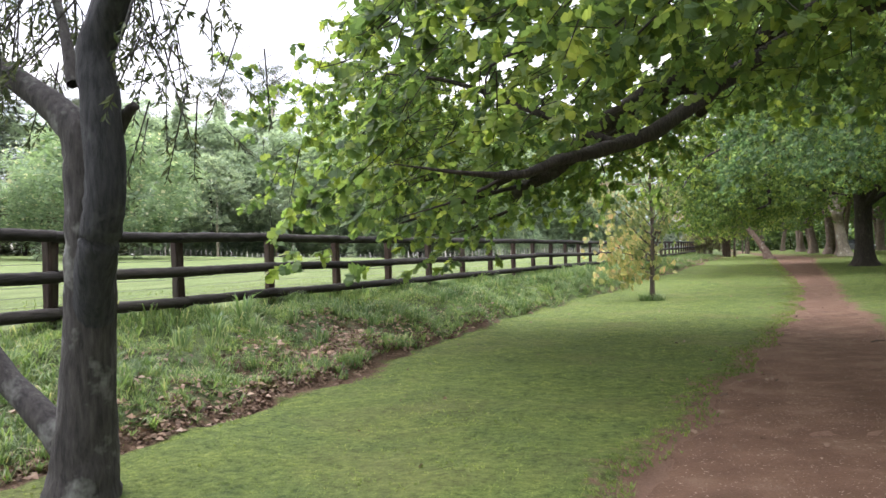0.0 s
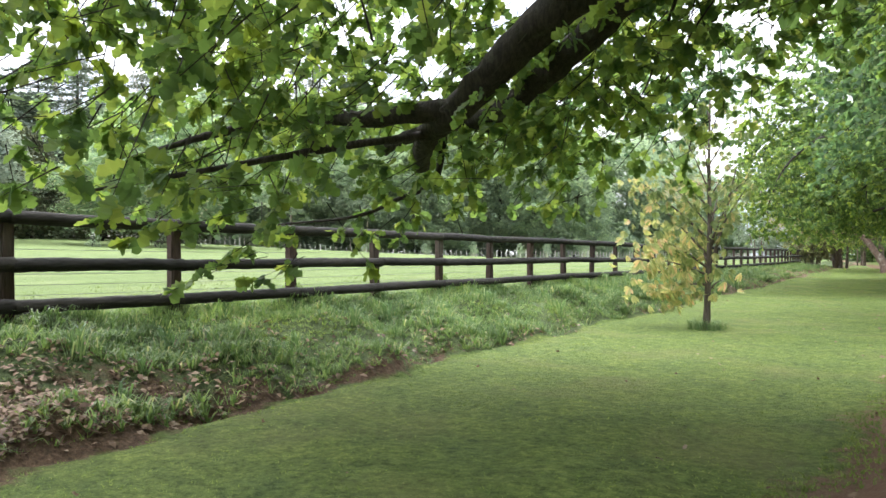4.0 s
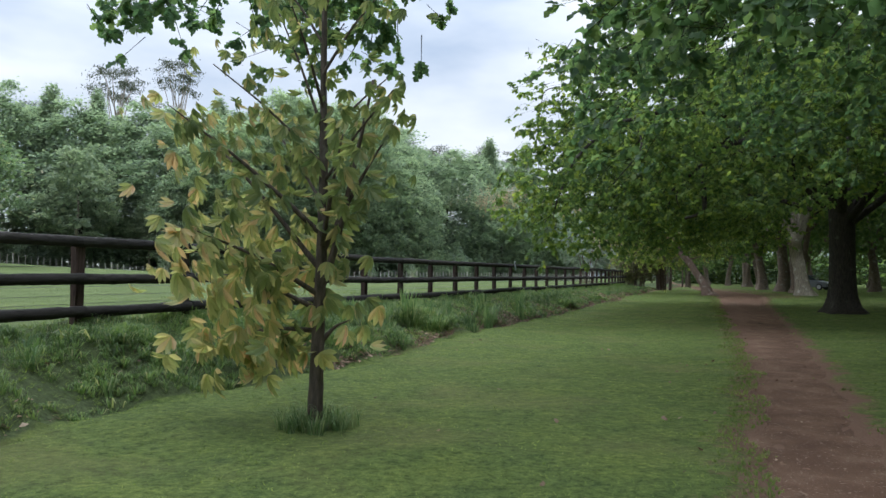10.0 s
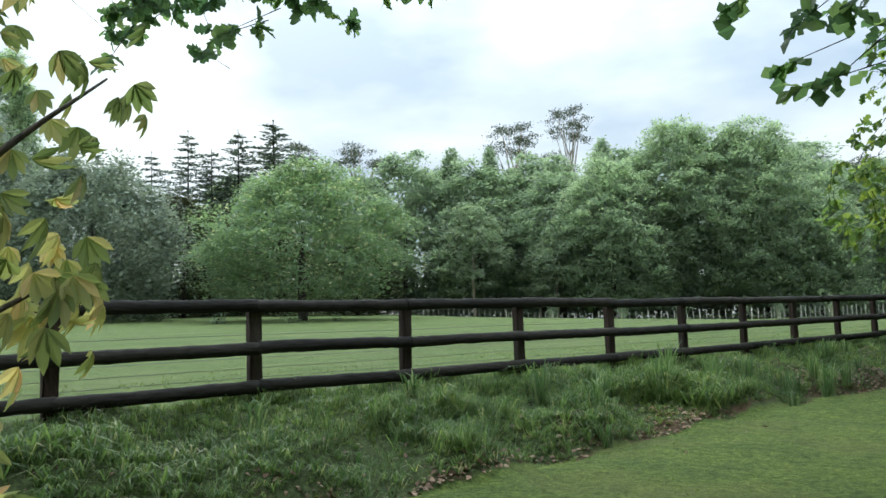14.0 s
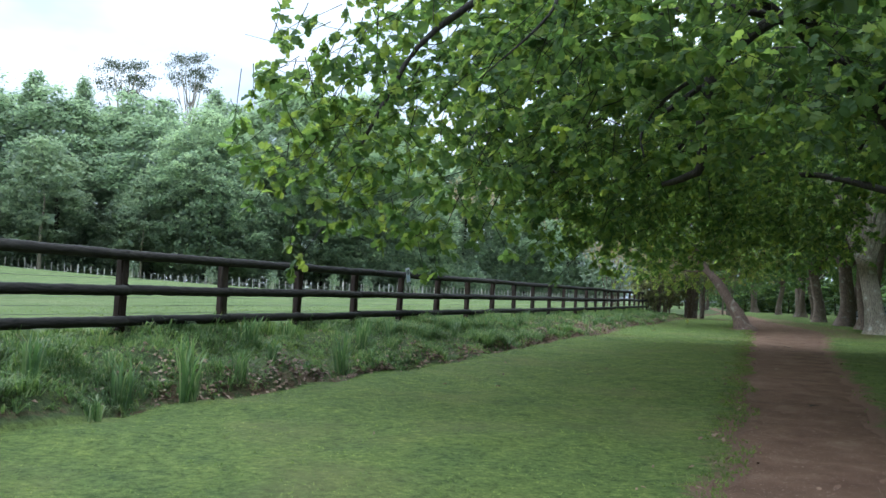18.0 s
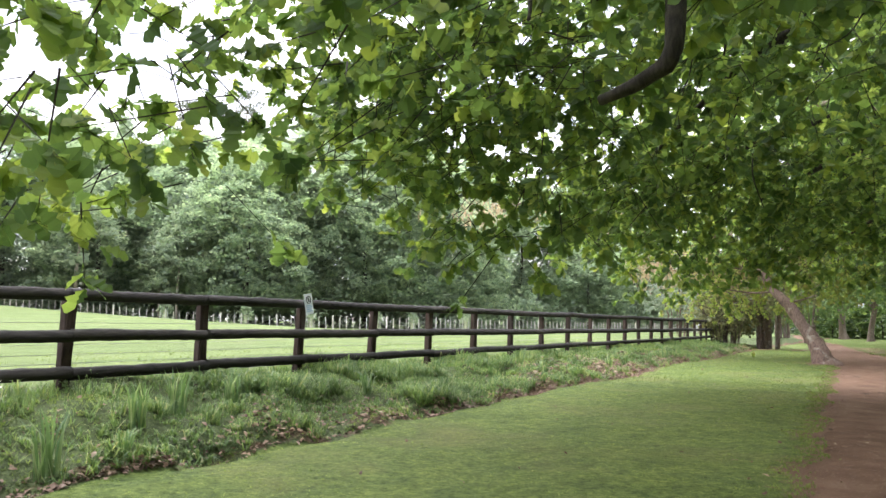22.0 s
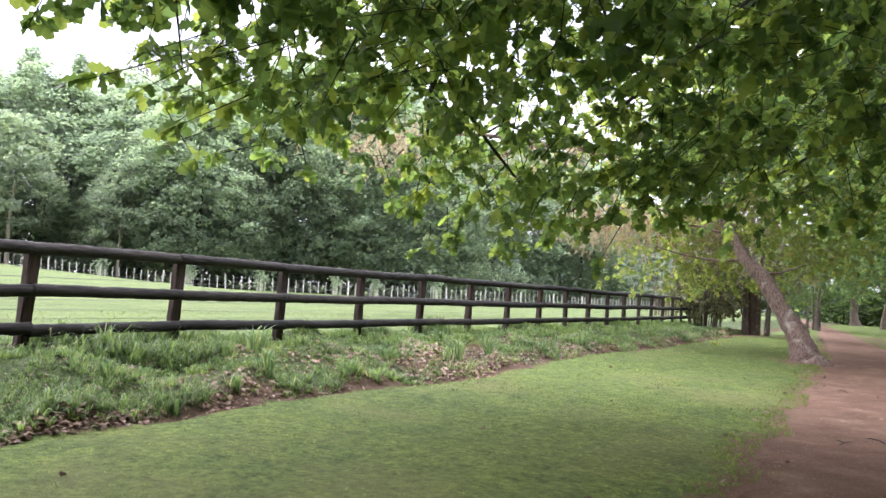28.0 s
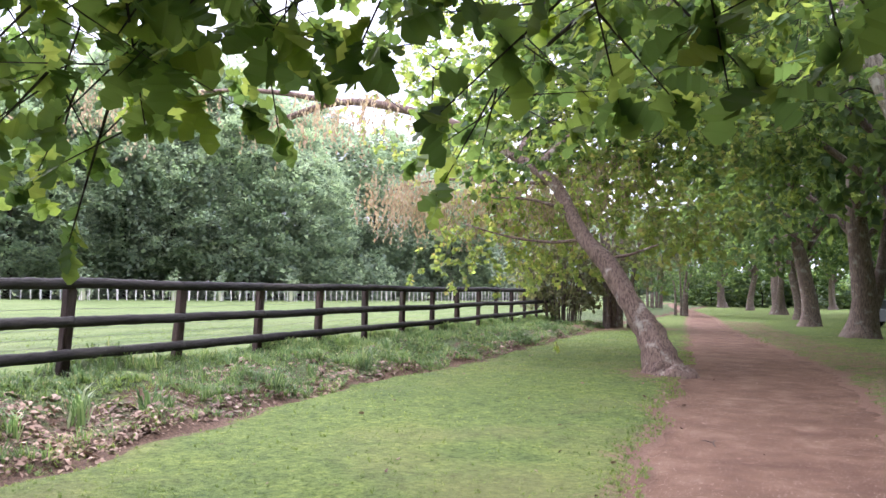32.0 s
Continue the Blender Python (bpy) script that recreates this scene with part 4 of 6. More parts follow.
# the great low limbs of the first oak
ox, oy, oz = TREE_A.location
def oak_limb(points, r0, r1, seed):
    limb("limb", [(x - ox, y - oy, z - oz) for x, y, z in points], r0, r1, BARK_OAK, TREE_A, 7, 11, 0.17, seed, "thick dark low bough")
oak_limb([(5.2, 11.5, 4.2), (2.6, 12.6, 5.0), (0.6, 13.3, 4.95), (-0.46, 13.6, 4.45), (-1.7, 13.6, 4.15), (-2.66, 13.5, 3.6), (-3.48, 13.58, 3.0), (-4.0, 13.9, 2.85), (-4.35, 14.3, 2.72), (-4.68, 14.81, 2.6)], 0.27, 0.085, 5)
oak_limb([(-3.55, 13.6, 2.98), (-4.5, 13.5, 2.95), (-5.4, 13.6, 3.05), (-6.3, 13.2, 2.9), (-7.0, 12.6, 2.6)], 0.11, 0.02, 6)
oak_limb([(-1.2, 13.65, 4.3), (-2.1, 14.3, 4.0), (-2.96, 14.67, 3.54), (-3.72, 14.9, 3.17), (-4.4, 15.2, 3.15), (-4.95, 15.0, 3.0), (-5.0, 14.5, 2.77)], 0.17, 0.06, 7)
oak_limb([(-4.3, 15.15, 3.15), (-4.45, 16.0, 3.2), (-4.57, 16.88, 3.26), (-4.3, 17.1, 3.08), (-4.12, 17.33, 2.96), (-3.6, 17.5, 2.8)], 0.065, 0.015, 13)
oak_limb([(-4.6, 15.2, 3.12), (-4.76, 15.4, 2.87), (-4.88, 15.4, 2.48), (-5.36, 15.35, 2.28), (-5.7, 14.9, 2.05), (-6.6, 14.5, 1.95)], 0.055, 0.012, 8)
oak_limb([(-2.9, 14.65, 3.58), (-3.3, 15.4, 3.7), (-3.7, 16.1, 3.75), (-4.2, 16.6, 4.0)], 0.05, 0.012, 14)
oak_limb([(-4.0, 13.9, 2.8), (-4.5, 13.0, 2.6), (-4.9, 11.8, 2.3), (-5.2, 10.8, 2.05)], 0.05, 0.012, 11)
oak_limb([(0.7, 13.2, 4.8), (-0.3, 11.6, 3.95), (-1.15, 10.1, 3.05), (-1.72, 9.05, 2.7), (-1.98, 8.2, 2.52), (-2.2, 7.6, 2.34), (-2.6, 7.12, 2.34), (-3.2, 6.74, 2.44)], 0.135, 0.006, 9)
oak_limb([(-1.6, 9.3, 2.8), (-2.6, 9.4, 3.3), (-3.6, 9.3, 3.75), (-4.4, 9.0, 3.9)], 0.06, 0.01, 15)
oak_limb([(-2.3, 7.5, 2.33), (-2.75, 7.35, 2.12), (-3.3, 7.1, 1.95)], 0.022, 0.006, 12)
oak_limb([(-1.07, 13.6, 4.2), (-1.05, 13.9, 3.9), (-1.0, 14.0, 3.78)], 0.11, 0.09, 10)


rng = np.random.default_rng(17)
roots = rng.uniform((-7.6, 12.6, 0), (-1.0, 16.4, 1), (400, 3))
more = np.concatenate((rng.uniform((-5.4, 14.6, 2.9), (-1.7, 17.2, 4.6), (190, 3)), rng.uniform((-7.6, 10.4, 2.3), (-3.9, 13.2, 4.8), (190, 3))))
roots[:, 2] = 2.3 + 0.35 * np.clip(roots[:, 0] + 5.5, 0, 5) + 2.8 * roots[:, 2] ** 1.3 + 0.3 * wavy(roots[:, 0] * 1.5, roots[:, 1] * 1.5, 3.0)
more = np.concatenate((more, rng.uniform((-3.4, 8.2, 3.4), (1.8, 12.6, 5.0), (190, 3)), rng.uniform((-8.5, 12.5, 3.2), (-4.4, 17.0, 5.2), (230, 3)), rng.uniform((-6.9, 9.2, 3.5), (-4.6, 12.4, 5.0), (120, 3))))
roots = np.concatenate((roots, more))
roots = roots[(wavy(roots[:, 0] * 1.3, roots[:, 1] + roots[:, 2], 8.0) > -0.8) & ~((roots[:, 1] < 14.6) & (roots[:, 0] > -4.6) & (rng.uniform(size=len(roots)) < 0.75))] - np.array((ox, oy, oz))
lv, tw = sprays(rng, roots, rng.normal(size=roots.shape) * (0.8, 0.8, 0.3) + (-0.4, 0.2, -0.25), 8, 0.6, 0.165, LOBED_V, LOBED_F, 0.75, 0.34)
tagged(mesh_object("leaves", *lv, OAK, TREE_A), kind="stuff")
tagged(mesh_object("brushwood", *tw, BARK_OAK, TREE_A), kind="stuff")

# the outer boughs of the third oak: toward the start, and on its far side
cx3, cy3, cz3 = TREE_C.location
rng = np.random.default_rng(18)
near_side = rng.uniform((-5.2, 40.2, 0), (-1.3, 43.3, 1), (360, 3))
near_side[:, 2] = 2.3 + 0.5 * np.clip(near_side[:, 0] + 4.2, 0, 3) + 4.2 * near_side[:, 2] ** 1.4
far_side = rng.uniform((-5.6, 58.0, 0), (3.0, 61.6, 1), (650, 3))
far_side = far_side[(far_side[:, 0] > -2.2) | (rng.uniform(size=650) < 0.5)]
far_side[:, 2] = 3.35 + 2.0 * far_side[:, 2]
middle = rng.uniform((-4.7, 45.8, 2.8), (-1.5, 48.6, 4.6), (190, 3))
beyond = rng.uniform((-5.4, 55.4, 4.0), (0.8, 58.0, 5.6), (340, 3))
ahead = rng.uniform((-2.8, 57.9, 2.95), (1.0, 59.6, 4.2), (170, 3))
left_end = rng.uniform((-5.4, 56.6, 3.5), (-2.4, 58.4, 5.0), (50, 3))
corner = rng.uniform((-6.2, 40.0, 3.0), (-3.8, 42.6, 5.0), (140, 3))
inner_left = np.concatenate((rng.uniform((-5.2, 46.6, 3.7), (-2.2, 50.2, 5.1), (190, 3)), rng.uniform((-4.9, 53.2, 3.3), (-2.0, 56.2, 4.9), (170, 3))))
roots = np.concatenate((near_side, middle, far_side, beyond, ahead, left_end, corner, inner_left))
roots[:, 2] += 0.3 * wavy(roots[:, 0] * 1.4, roots[:, 1] * 1.4, 5.0)
roots = roots[wavy(roots[:, 0] * 1.3, roots[:, 1] + roots[:, 2], 4.0) > -0.85] - np.array((cx3, cy3, cz3))
lv, tw = sprays(rng, roots, rng.normal(size=roots.shape) * (0.8, 0.8, 0.3) + (-0.3, 0, -0.2), 8, 0.6, 0.165, LOBED_V, LOBED_F, 0.75, 0.34)
tagged(mesh_object("leaves", *lv, OAK, TREE_C), kind="stuff")
tagged(mesh_object("brushwood", *tw, BARK_OAK, TREE_C), kind="stuff")
for k, pts in enumerate(([(3.6, 50.4, 4.2), (0.2, 46.5, 7.0), (-2.6, 43.6, 6.6), (-4.0, 42.2, 5.4), (-4.6, 41.6, 4.0), (-4.7, 41.0, 3.0)], [(-2.6, 43.6, 6.6), (-2.2, 42.0, 5.4), (-2.9, 41.0, 4.2)], [(3.8, 53.6, 4.2), (1.0, 57.0, 5.4), (-1.5, 59.6, 4.9), (-3.6, 60.8, 4.0)], [(3.6, 50.4, 4.6), (1.2, 47.6, 6.8), (-0.2, 45.9, 5.8), (-0.5, 45.2, 4.7), (-0.48, 44.84, 3.75), (-0.7, 44.9, 3.56), (-1.1, 45.0, 3.45)],
        [(-0.1, 45.8, 5.7), (-0.9, 44.7, 4.9), (-1.3, 44.2, 4.2), (-1.2, 43.75, 3.7)], [(0.2, 56.2, 5.9), (-2.2, 56.4, 5.2), (-3.65, 57.1, 4.35), (-4.2, 57.8, 4.0), (-4.6, 58.4, 3.5)], [(-3.65, 57.1, 4.35), (-3.5, 57.9, 3.7), (-3.2, 58.7, 3.05), (-3.4, 59.2, 2.9)], [(3.8, 53.6, 5.0), (2.4, 58.5, 5.2), (0.67, 60.8, 4.3), (-0.6, 61.4, 3.6)])):
    limb("limb", [(x - cx3, y - cy3, z - cz3) for x, y, z in pts], (0.11, 0.04, 0.11, 0.14, 0.045, 0.07, 0.03, 0.09)[k], (0.008, 0.008, 0.008, 0.045, 0.012, 0.012, 0.008, 0.012)[k], BARK_OAK, TREE_C, 5, 7, 0.1, 140 + k)

# a long bough of the second oak that hangs over the bank
bx, by, bz = TREE_B.location
limb("limb", [(5.4 - bx, 30 - by, 4.6), (1.6 - bx, 29.2 - by, 8.2), (-2.6 - bx, 28.3 - by, 8.6), (-5.4 - bx, 27.9 - by, 8.2), (-8.3 - bx, 27.6 - by, 7.7)], 0.14, 0.01, BARK_OAK, TREE_B, 6, 8, 0.1, 15)
rng = np.random.default_rng(16)
roots = np.concatenate([rng.normal(size=(n, 3)) * s + np.array(c) for n, c, s in ((150, (-5.2, 27.8, 5.8), (0.7, 0.5, 0.5)), (60, (-8.3, 27.6, 6.0), (0.5, 0.4, 0.28)), (60, (-3.4, 28.0, 6.7), (0.9, 0.6, 0.5)))]) - np.array((bx, by, bz))
lv, tw = sprays(rng, roots, rng.normal(size=roots.shape) * (0.8, 0.8, 0.3) + (0, 0, -0.35), 11, 0.5, 0.16, LOBED_V, LOBED_F, 0.6, 0.34)
tagged(mesh_object("leaves", *lv, OAK_COOL, TREE_B), kind="stuff")
tagged(mesh_object("brushwood", *tw, BARK_OAK, TREE_B), kind="stuff")


# farther trees of the avenue, and unseen ones added for shade: one built, the rest copied and turned
def far_avenue_tree(place, seed, bark, trunk_r, rx, top, low, count=760, mat=None, tilt=0.0, fork=False, label="tall avenue tree with a dense dark green crown"):
    rng = np.random.default_rng(seed)
    tree = thing("avenue_tree", (*place, float(ground_height(*place))), label, "tree", "trees of the avenue")
    hs = np.array((-0.25, 0.0, 0.3, 0.7, 1.5, 3.0, 5.0, top * 0.6))
    v, f = tube(np.stack((0.16 * np.sin(hs) + tilt * hs, 0.12 * np.cos(hs * 0.8), hs), axis=1), trunk_r * np.array((1.9, 1.6, 1.3, 1.1, 1, 0.9, 0.8, 0.2)), 14, 0.09, seed)
    ang = np.arctan2(v[:, 1], v[:, 0])
    v[:, :2] *= (1 + 0.18 * np.cos(5 * ang + seed) * np.clip(1 - v[:, 2] / 1.2, 0, 1))[:, None]
    mesh_object("trunk", v, tris(f), bark, tree, smooth=True)
    if fork:
        limb("second_stem", [(0.1, 0.1, -0.1), (0.3, 0.25, 0.8), (0.75, 0.5, 2.4), (1.1, 0.9, 5.0), (1.6, 1.4, top * 0.5)], trunk_r * 0.85, 0.08, bark, tree, 5, 12, 0.09, seed + 50)
    for k in range(6):
        a = 2 * math.pi * k / 6 + rng.uniform(-0.4, 0.4)
        z = rng.uniform(3.6, 5.4)
        limb("limb", [(0, 0, z), (math.cos(a) * rx * 0.4, math.sin(a) * rx * 0.4, z + 2.6), (math.cos(a) * rx * 0.8, math.sin(a) * rx * 0.8, z + 3.4)], trunk_r * 0.34, 0.04, bark, tree, 4, 6, 0.1, seed + k)
    d = rng.normal(size=(count, 3))
    d /= np.linalg.norm(d, axis=1)[:, None]
    mz = (top + low) / 2
    rad = rng.uniform(0.55, 1.0, count) + 0.1 * np.sin(d[:, 0] * 6 + seed) * np.sin(d[:, 2] * 7)
    P = np.stack((d[:, 0] * rx * rad, d[:, 1] * rx * rad, mz + d[:, 2] * (top - low) / 2 * rad), axis=1)
    lv, _ = sprays(rng, P, d + rng.normal(size=d.shape) * 0.5 + (0, 0, -0.2), 9, 1.0, 0.5, RHOMB_V * (1.3, 1, 1), RHOMB_F)
    tagged(mesh_object("crown", *lv, mat or OAK_FAR, tree), kind="stuff")
    # drooping outer sprays below the crown
    a = rng.uniform(0, 2 * math.pi, 130)
    r = rx * rng.uniform(0.35, 0.95, 130)
    P = np.stack((np.cos(a) * r, np.sin(a) * r, low - 0.4 + 2.4 * rng.uniform(0, 1, 130) + 0.4 * np.sin(a * 5 + seed)), axis=1)
    lv, _ = sprays(rng, P, rng.normal(size=P.shape) * (1, 1, 0.4) + (0, 0, -0.4), 11, 0.8, 0.3, RHOMB_V * (1.3, 1, 1), RHOMB_F)
    tagged(mesh_object("low_leaves", *lv, mat or OAK_FAR, tree), kind="stuff")
    return tree


AV1 = far_avenue_tree((4.4, 91.5), 31, BARK_AVENUE, 0.46, 7.5, 19, 5.2, fork=True, label="tall twin-stemmed avenue tree with a dense green crown")
AV2 = far_avenue_tree((3.2, 103.5), 32, BARK_AVENUE, 0.4, 7.0, 18, 4.8, tilt=-0.1, label="tall leaning avenue tree with a dense green crown")
rng = np.random.default_rng(40)
# those before y 60 are never in view, added to shade path, lawn and crowns
for k, (x, y) in enumerate(((5.0, 84.0), (3.2, 117), (2.2, 132), (-0.2, 150), (-4, 170), (12.5, 62), (13.5, 78), (12, 95), (11, 112), (10, 132), (21, 70), (22, 92), (20, 118), (19, 145), (9, 165), (30, 100), (13.5, 20), (13, 36), (14, 49), (17, 84), (17.5, 104), (16, 124), (26, 80), (27, 112), (15, 140), (12.5, 28), (13, 43), (20, 30), (20.5, 44), (20, 58), (12.8, 56), (5.6, -9), (5.6, 0.5), (2.5, -8))):
    m = pose(x, y, float(ground_height(x, y)), 0, 0, rng.uniform(0, 360)) @ Matrix.Diagonal((*([rng.uniform(0.75, 1.15)] * 3), 1))
    copy_thing((AV1, AV2)[k % 2], m)


# ---- the leaning tree with dry tassels ----
def build_leaning_tree():
    base = (-1.2, 73.5)
    pz = float(ground_height(*base))
    tree = thing("leaning_tree", (*base, pz), "leaning ruddy-barked tree with yellowing leaves and dry hanging tassels", "tree")
    rel = lambda pts: [(x - base[0], y - base[1], z - pz) for x, y, z in pts]
    line = smooth_line(rel([(-0.85, 73.2, -0.4), (-0.98, 73.3, 0.1), (-1.15, 73.4, 0.4), (-1.36, 73.5, 0.95), (-1.83, 73.7, 1.7), (-2.4, 74.0, 2.6), (-3.0, 74.3, 3.25), (-3.46, 74.7, 4.0), (-3.9, 75.0, 4.65), (-4.87, 75.5, 5.35)]), 5)
    v, f = tube(line, np.interp(np.linspace(0, 1, len(line)), (0, 0.11, 0.22, 0.33, 0.44, 0.55, 0.66, 1), (0.68, 0.56, 0.43, 0.3, 0.225, 0.21, 0.175, 0.115)), 20, 0.13, 4)
    knot = np.linalg.norm(v - np.array((-0.02, 0.35, 1.0)), axis=1)
    v[:, 0] += 0.13 * np.exp(-(knot / 0.26) ** 2)
    mesh_object("trunk", v, tris(f), BARK_LEAN, tree, smooth=True)
    limbs = ([(-4.8, 75.5, 5.3), (-6.16, 76.0, 6.15), (-8.2, 76.0, 6.93), (-10.3, 76.0, 7.3), (-12.36, 76.0, 6.9)], [(-3.9, 75.0, 4.6), (-5.2, 75.8, 4.8), (-7.2, 76.2, 5.0), (-8.8, 76.4, 4.8)],
             [(-2.95, 74.3, 3.2), (-3.8, 74.3, 3.15), (-4.8, 74.2, 3.3), (-5.8, 74.0, 3.6)], [(-2.5, 74.1, 2.75), (-2.0, 74.4, 2.85), (-1.4, 74.8, 3.1)], [(-4.4, 75.3, 5.0), (-3.8, 77, 6.2), (-2.5, 79, 7.4)],
             [(-10.0, 76.0, 7.25), (-12.6, 75.0, 7.6), (-15.4, 73.8, 7.4)], [(-4.87, 75.5, 5.3), (-5.2, 77.5, 6.6), (-6.5, 80, 7.6)], [(-3.4, 74.6, 3.9), (-4.4, 74.6, 4.2), (-5.6, 74.8, 4.3)])
    for k, pts in enumerate(limbs):
        limb("limb", rel(pts), (0.16, 0.055, 0.045, 0.05, 0.13, 0.1, 0.13, 0.05)[k], (0.09, 0.02, 0.015, 0.02, 0.025, 0.025, 0.025, 0.015)[k], BARK_LEAN, tree, 5, 7, 0.1, 60 + k)
    rng = np.random.default_rng(61)
    pick = lambda n, spots: np.concatenate([rng.normal(size=(int(n * w), 3)) * s + (np.array(c) - (*base, pz)) for c, s, w in spots])
    roots = pick(800, [((-5.2, 77.0, 4.2), (1.2, 1.1, 0.75), 0.3), ((-3.0, 77.5, 4.5), (1.1, 1.1, 0.8), 0.22), ((-2.2, 79, 6.4), (1.8, 1.4, 1.0), 0.5), ((-6.0, 80, 6.8), (1.8, 1.4, 0.9), 0.4), ((-6.5, 79, 8.8), (2.6, 1.6, 1.2), 0.6), ((-4.5, 76.5, 3.0), (1.3, 0.8, 0.35), 0.12), ((-1.0, 77.5, 3.8), (0.8, 0.8, 0.5), 0.15), ((-4.0, 80, 10.6), (3.0, 1.8, 1.3), 0.8), ((-0.8, 79, 8.8), (1.6, 1.4, 1.3), 0.4)])
    lv, tw = sprays(rng, roots, rng.normal(size=roots.shape) + (0, 0, -0.3), 11, 0.55, 0.16, RHOMB_V * (1.3, 1, 1), RHOMB_F)
    tagged(mesh_object("leaves", *lv, LEAN_LEAF, tree), kind="stuff")
    tagged(mesh_object("brushwood", *tw, BARK_LEAN, tree), kind="stuff")
    # tassels: thin hanging strings below the limbs
    roots = pick(430, [((-8.2, 76.4, 4.9), (0.7, 0.6, 0.28), 0.42), ((-6.3, 76.6, 4.8), (0.8, 0.6, 0.3), 0.3), ((-15.4, 73.6, 7.6), (1.2, 0.7, 0.35), 0.3), ((-9.5, 74.6, 6.9), (1.2, 0.5, 0.25), 0.22), ((-4.6, 76.6, 4.5), (0.7, 0.6, 0.3), 0.25), ((-3.4, 77.6, 5.4), (0.8, 0.6, 0.4), 0.2)])
    per = 9
    u = np.linspace(0, 1, per)[None] * rng.uniform(0.5, 1.25, (len(roots), 1))
    pos = (roots[:, None] + np.stack((0.05 * np.sin(u * 9), 0.05 * np.cos(u * 8), -u), axis=2)).reshape(-1, 3)
    ax = rng.normal(size=pos.shape) * 0.35 + (0, 0, -1)
    lv = strewn(SMALL_V * (0.8, 1, 1), SMALL_F, pos, leaf_turns(rng, ax, 0.1), rng.uniform(0.08, 0.16, len(pos)))
    tagged(mesh_object("tassels", *lv, CATKIN, tree, "dry brown hanging tassels"), kind="stuff")


build_leaning_tree()


# ---- the thicket where the fence ends, and small trees beyond ----
def thicket(place, stems, spread, height, crown, count, mat, bark, seed, label, r=0.12, splay=2.6):
    rng = np.random.default_rng(seed)
    tree = thing("multi_stem_tree", (*place, float(ground_height(*place))), label, "tree")
    for k in range(stems):
        a, s = rng.uniform(0, 2 * math.pi), rng.uniform(0.2, 1)
        b = (math.cos(a) * spread * 0.35 * s, math.sin(a) * spread * 0.35 * s)
        limb("stem", [(b[0], b[1], -0.1), (b[0] * 1.3, b[1] * 1.3, height * 0.35), (b[0] * splay, b[1] * splay, height * 0.8)], r * rng.uniform(0.5, 1.4), 0.03, bark, tree, 4, 7, 0.1, seed + k)
    d = rng.normal(size=(count, 3))
    d /= np.linalg.norm(d, axis=1)[:, None]
    rad = rng.uniform(0.45, 1.0, count)[:, None]
    P = d * rad * np.array((crown, crown, height * 0.42)) + (0, 0, height * 0.66)
    lv, tw = sprays(rng, P, d + rng.normal(size=d.shape) * 0.6, 10, 0.7, 0.22, RHOMB_V * (1.2, 1, 1), RHOMB_F)
    tagged(mesh_object("leaves", *lv, mat, tree), kind="stuff")
    tagged(mesh_object("brushwood", *tw, bark, tree), kind="stuff")
    return tree


thicket((-5.9, 95.5), 8, 2.6, 8.5, 4.2, 1000, OLIVE, BARK_AVENUE, 71, "multi-stemmed tree with dull olive leaves at the fence end", 0.19)
thicket((-8.3, 95.0), 30, 2.6, 3.6, 2.0, 520, OLIVE, BARK_AVENUE, 72, "twiggy shrub of thin bare stems at the fence end", 0.03)
thicket((-5.0, 122.0), 4, 3.2, 7.5, 4.5, 800, OAK_FAR, BARK_AVENUE, 73, "low forked tree beside the far path", 0.16, 4.5)
thicket((-9.5, 140.0), 4, 3.2, 9, 5.5, 800, OAK_FAR, BARK_AVENUE, 74, "low spreading tree beside the far path", 0.16, 4.5)
thicket((-17.5, 122.0), 9, 3.0, 6.5, 3.2, 500, GREY_BUSH, BARK_LEAN, 75, "grey feathery bush beyond the fence end", 0.05)


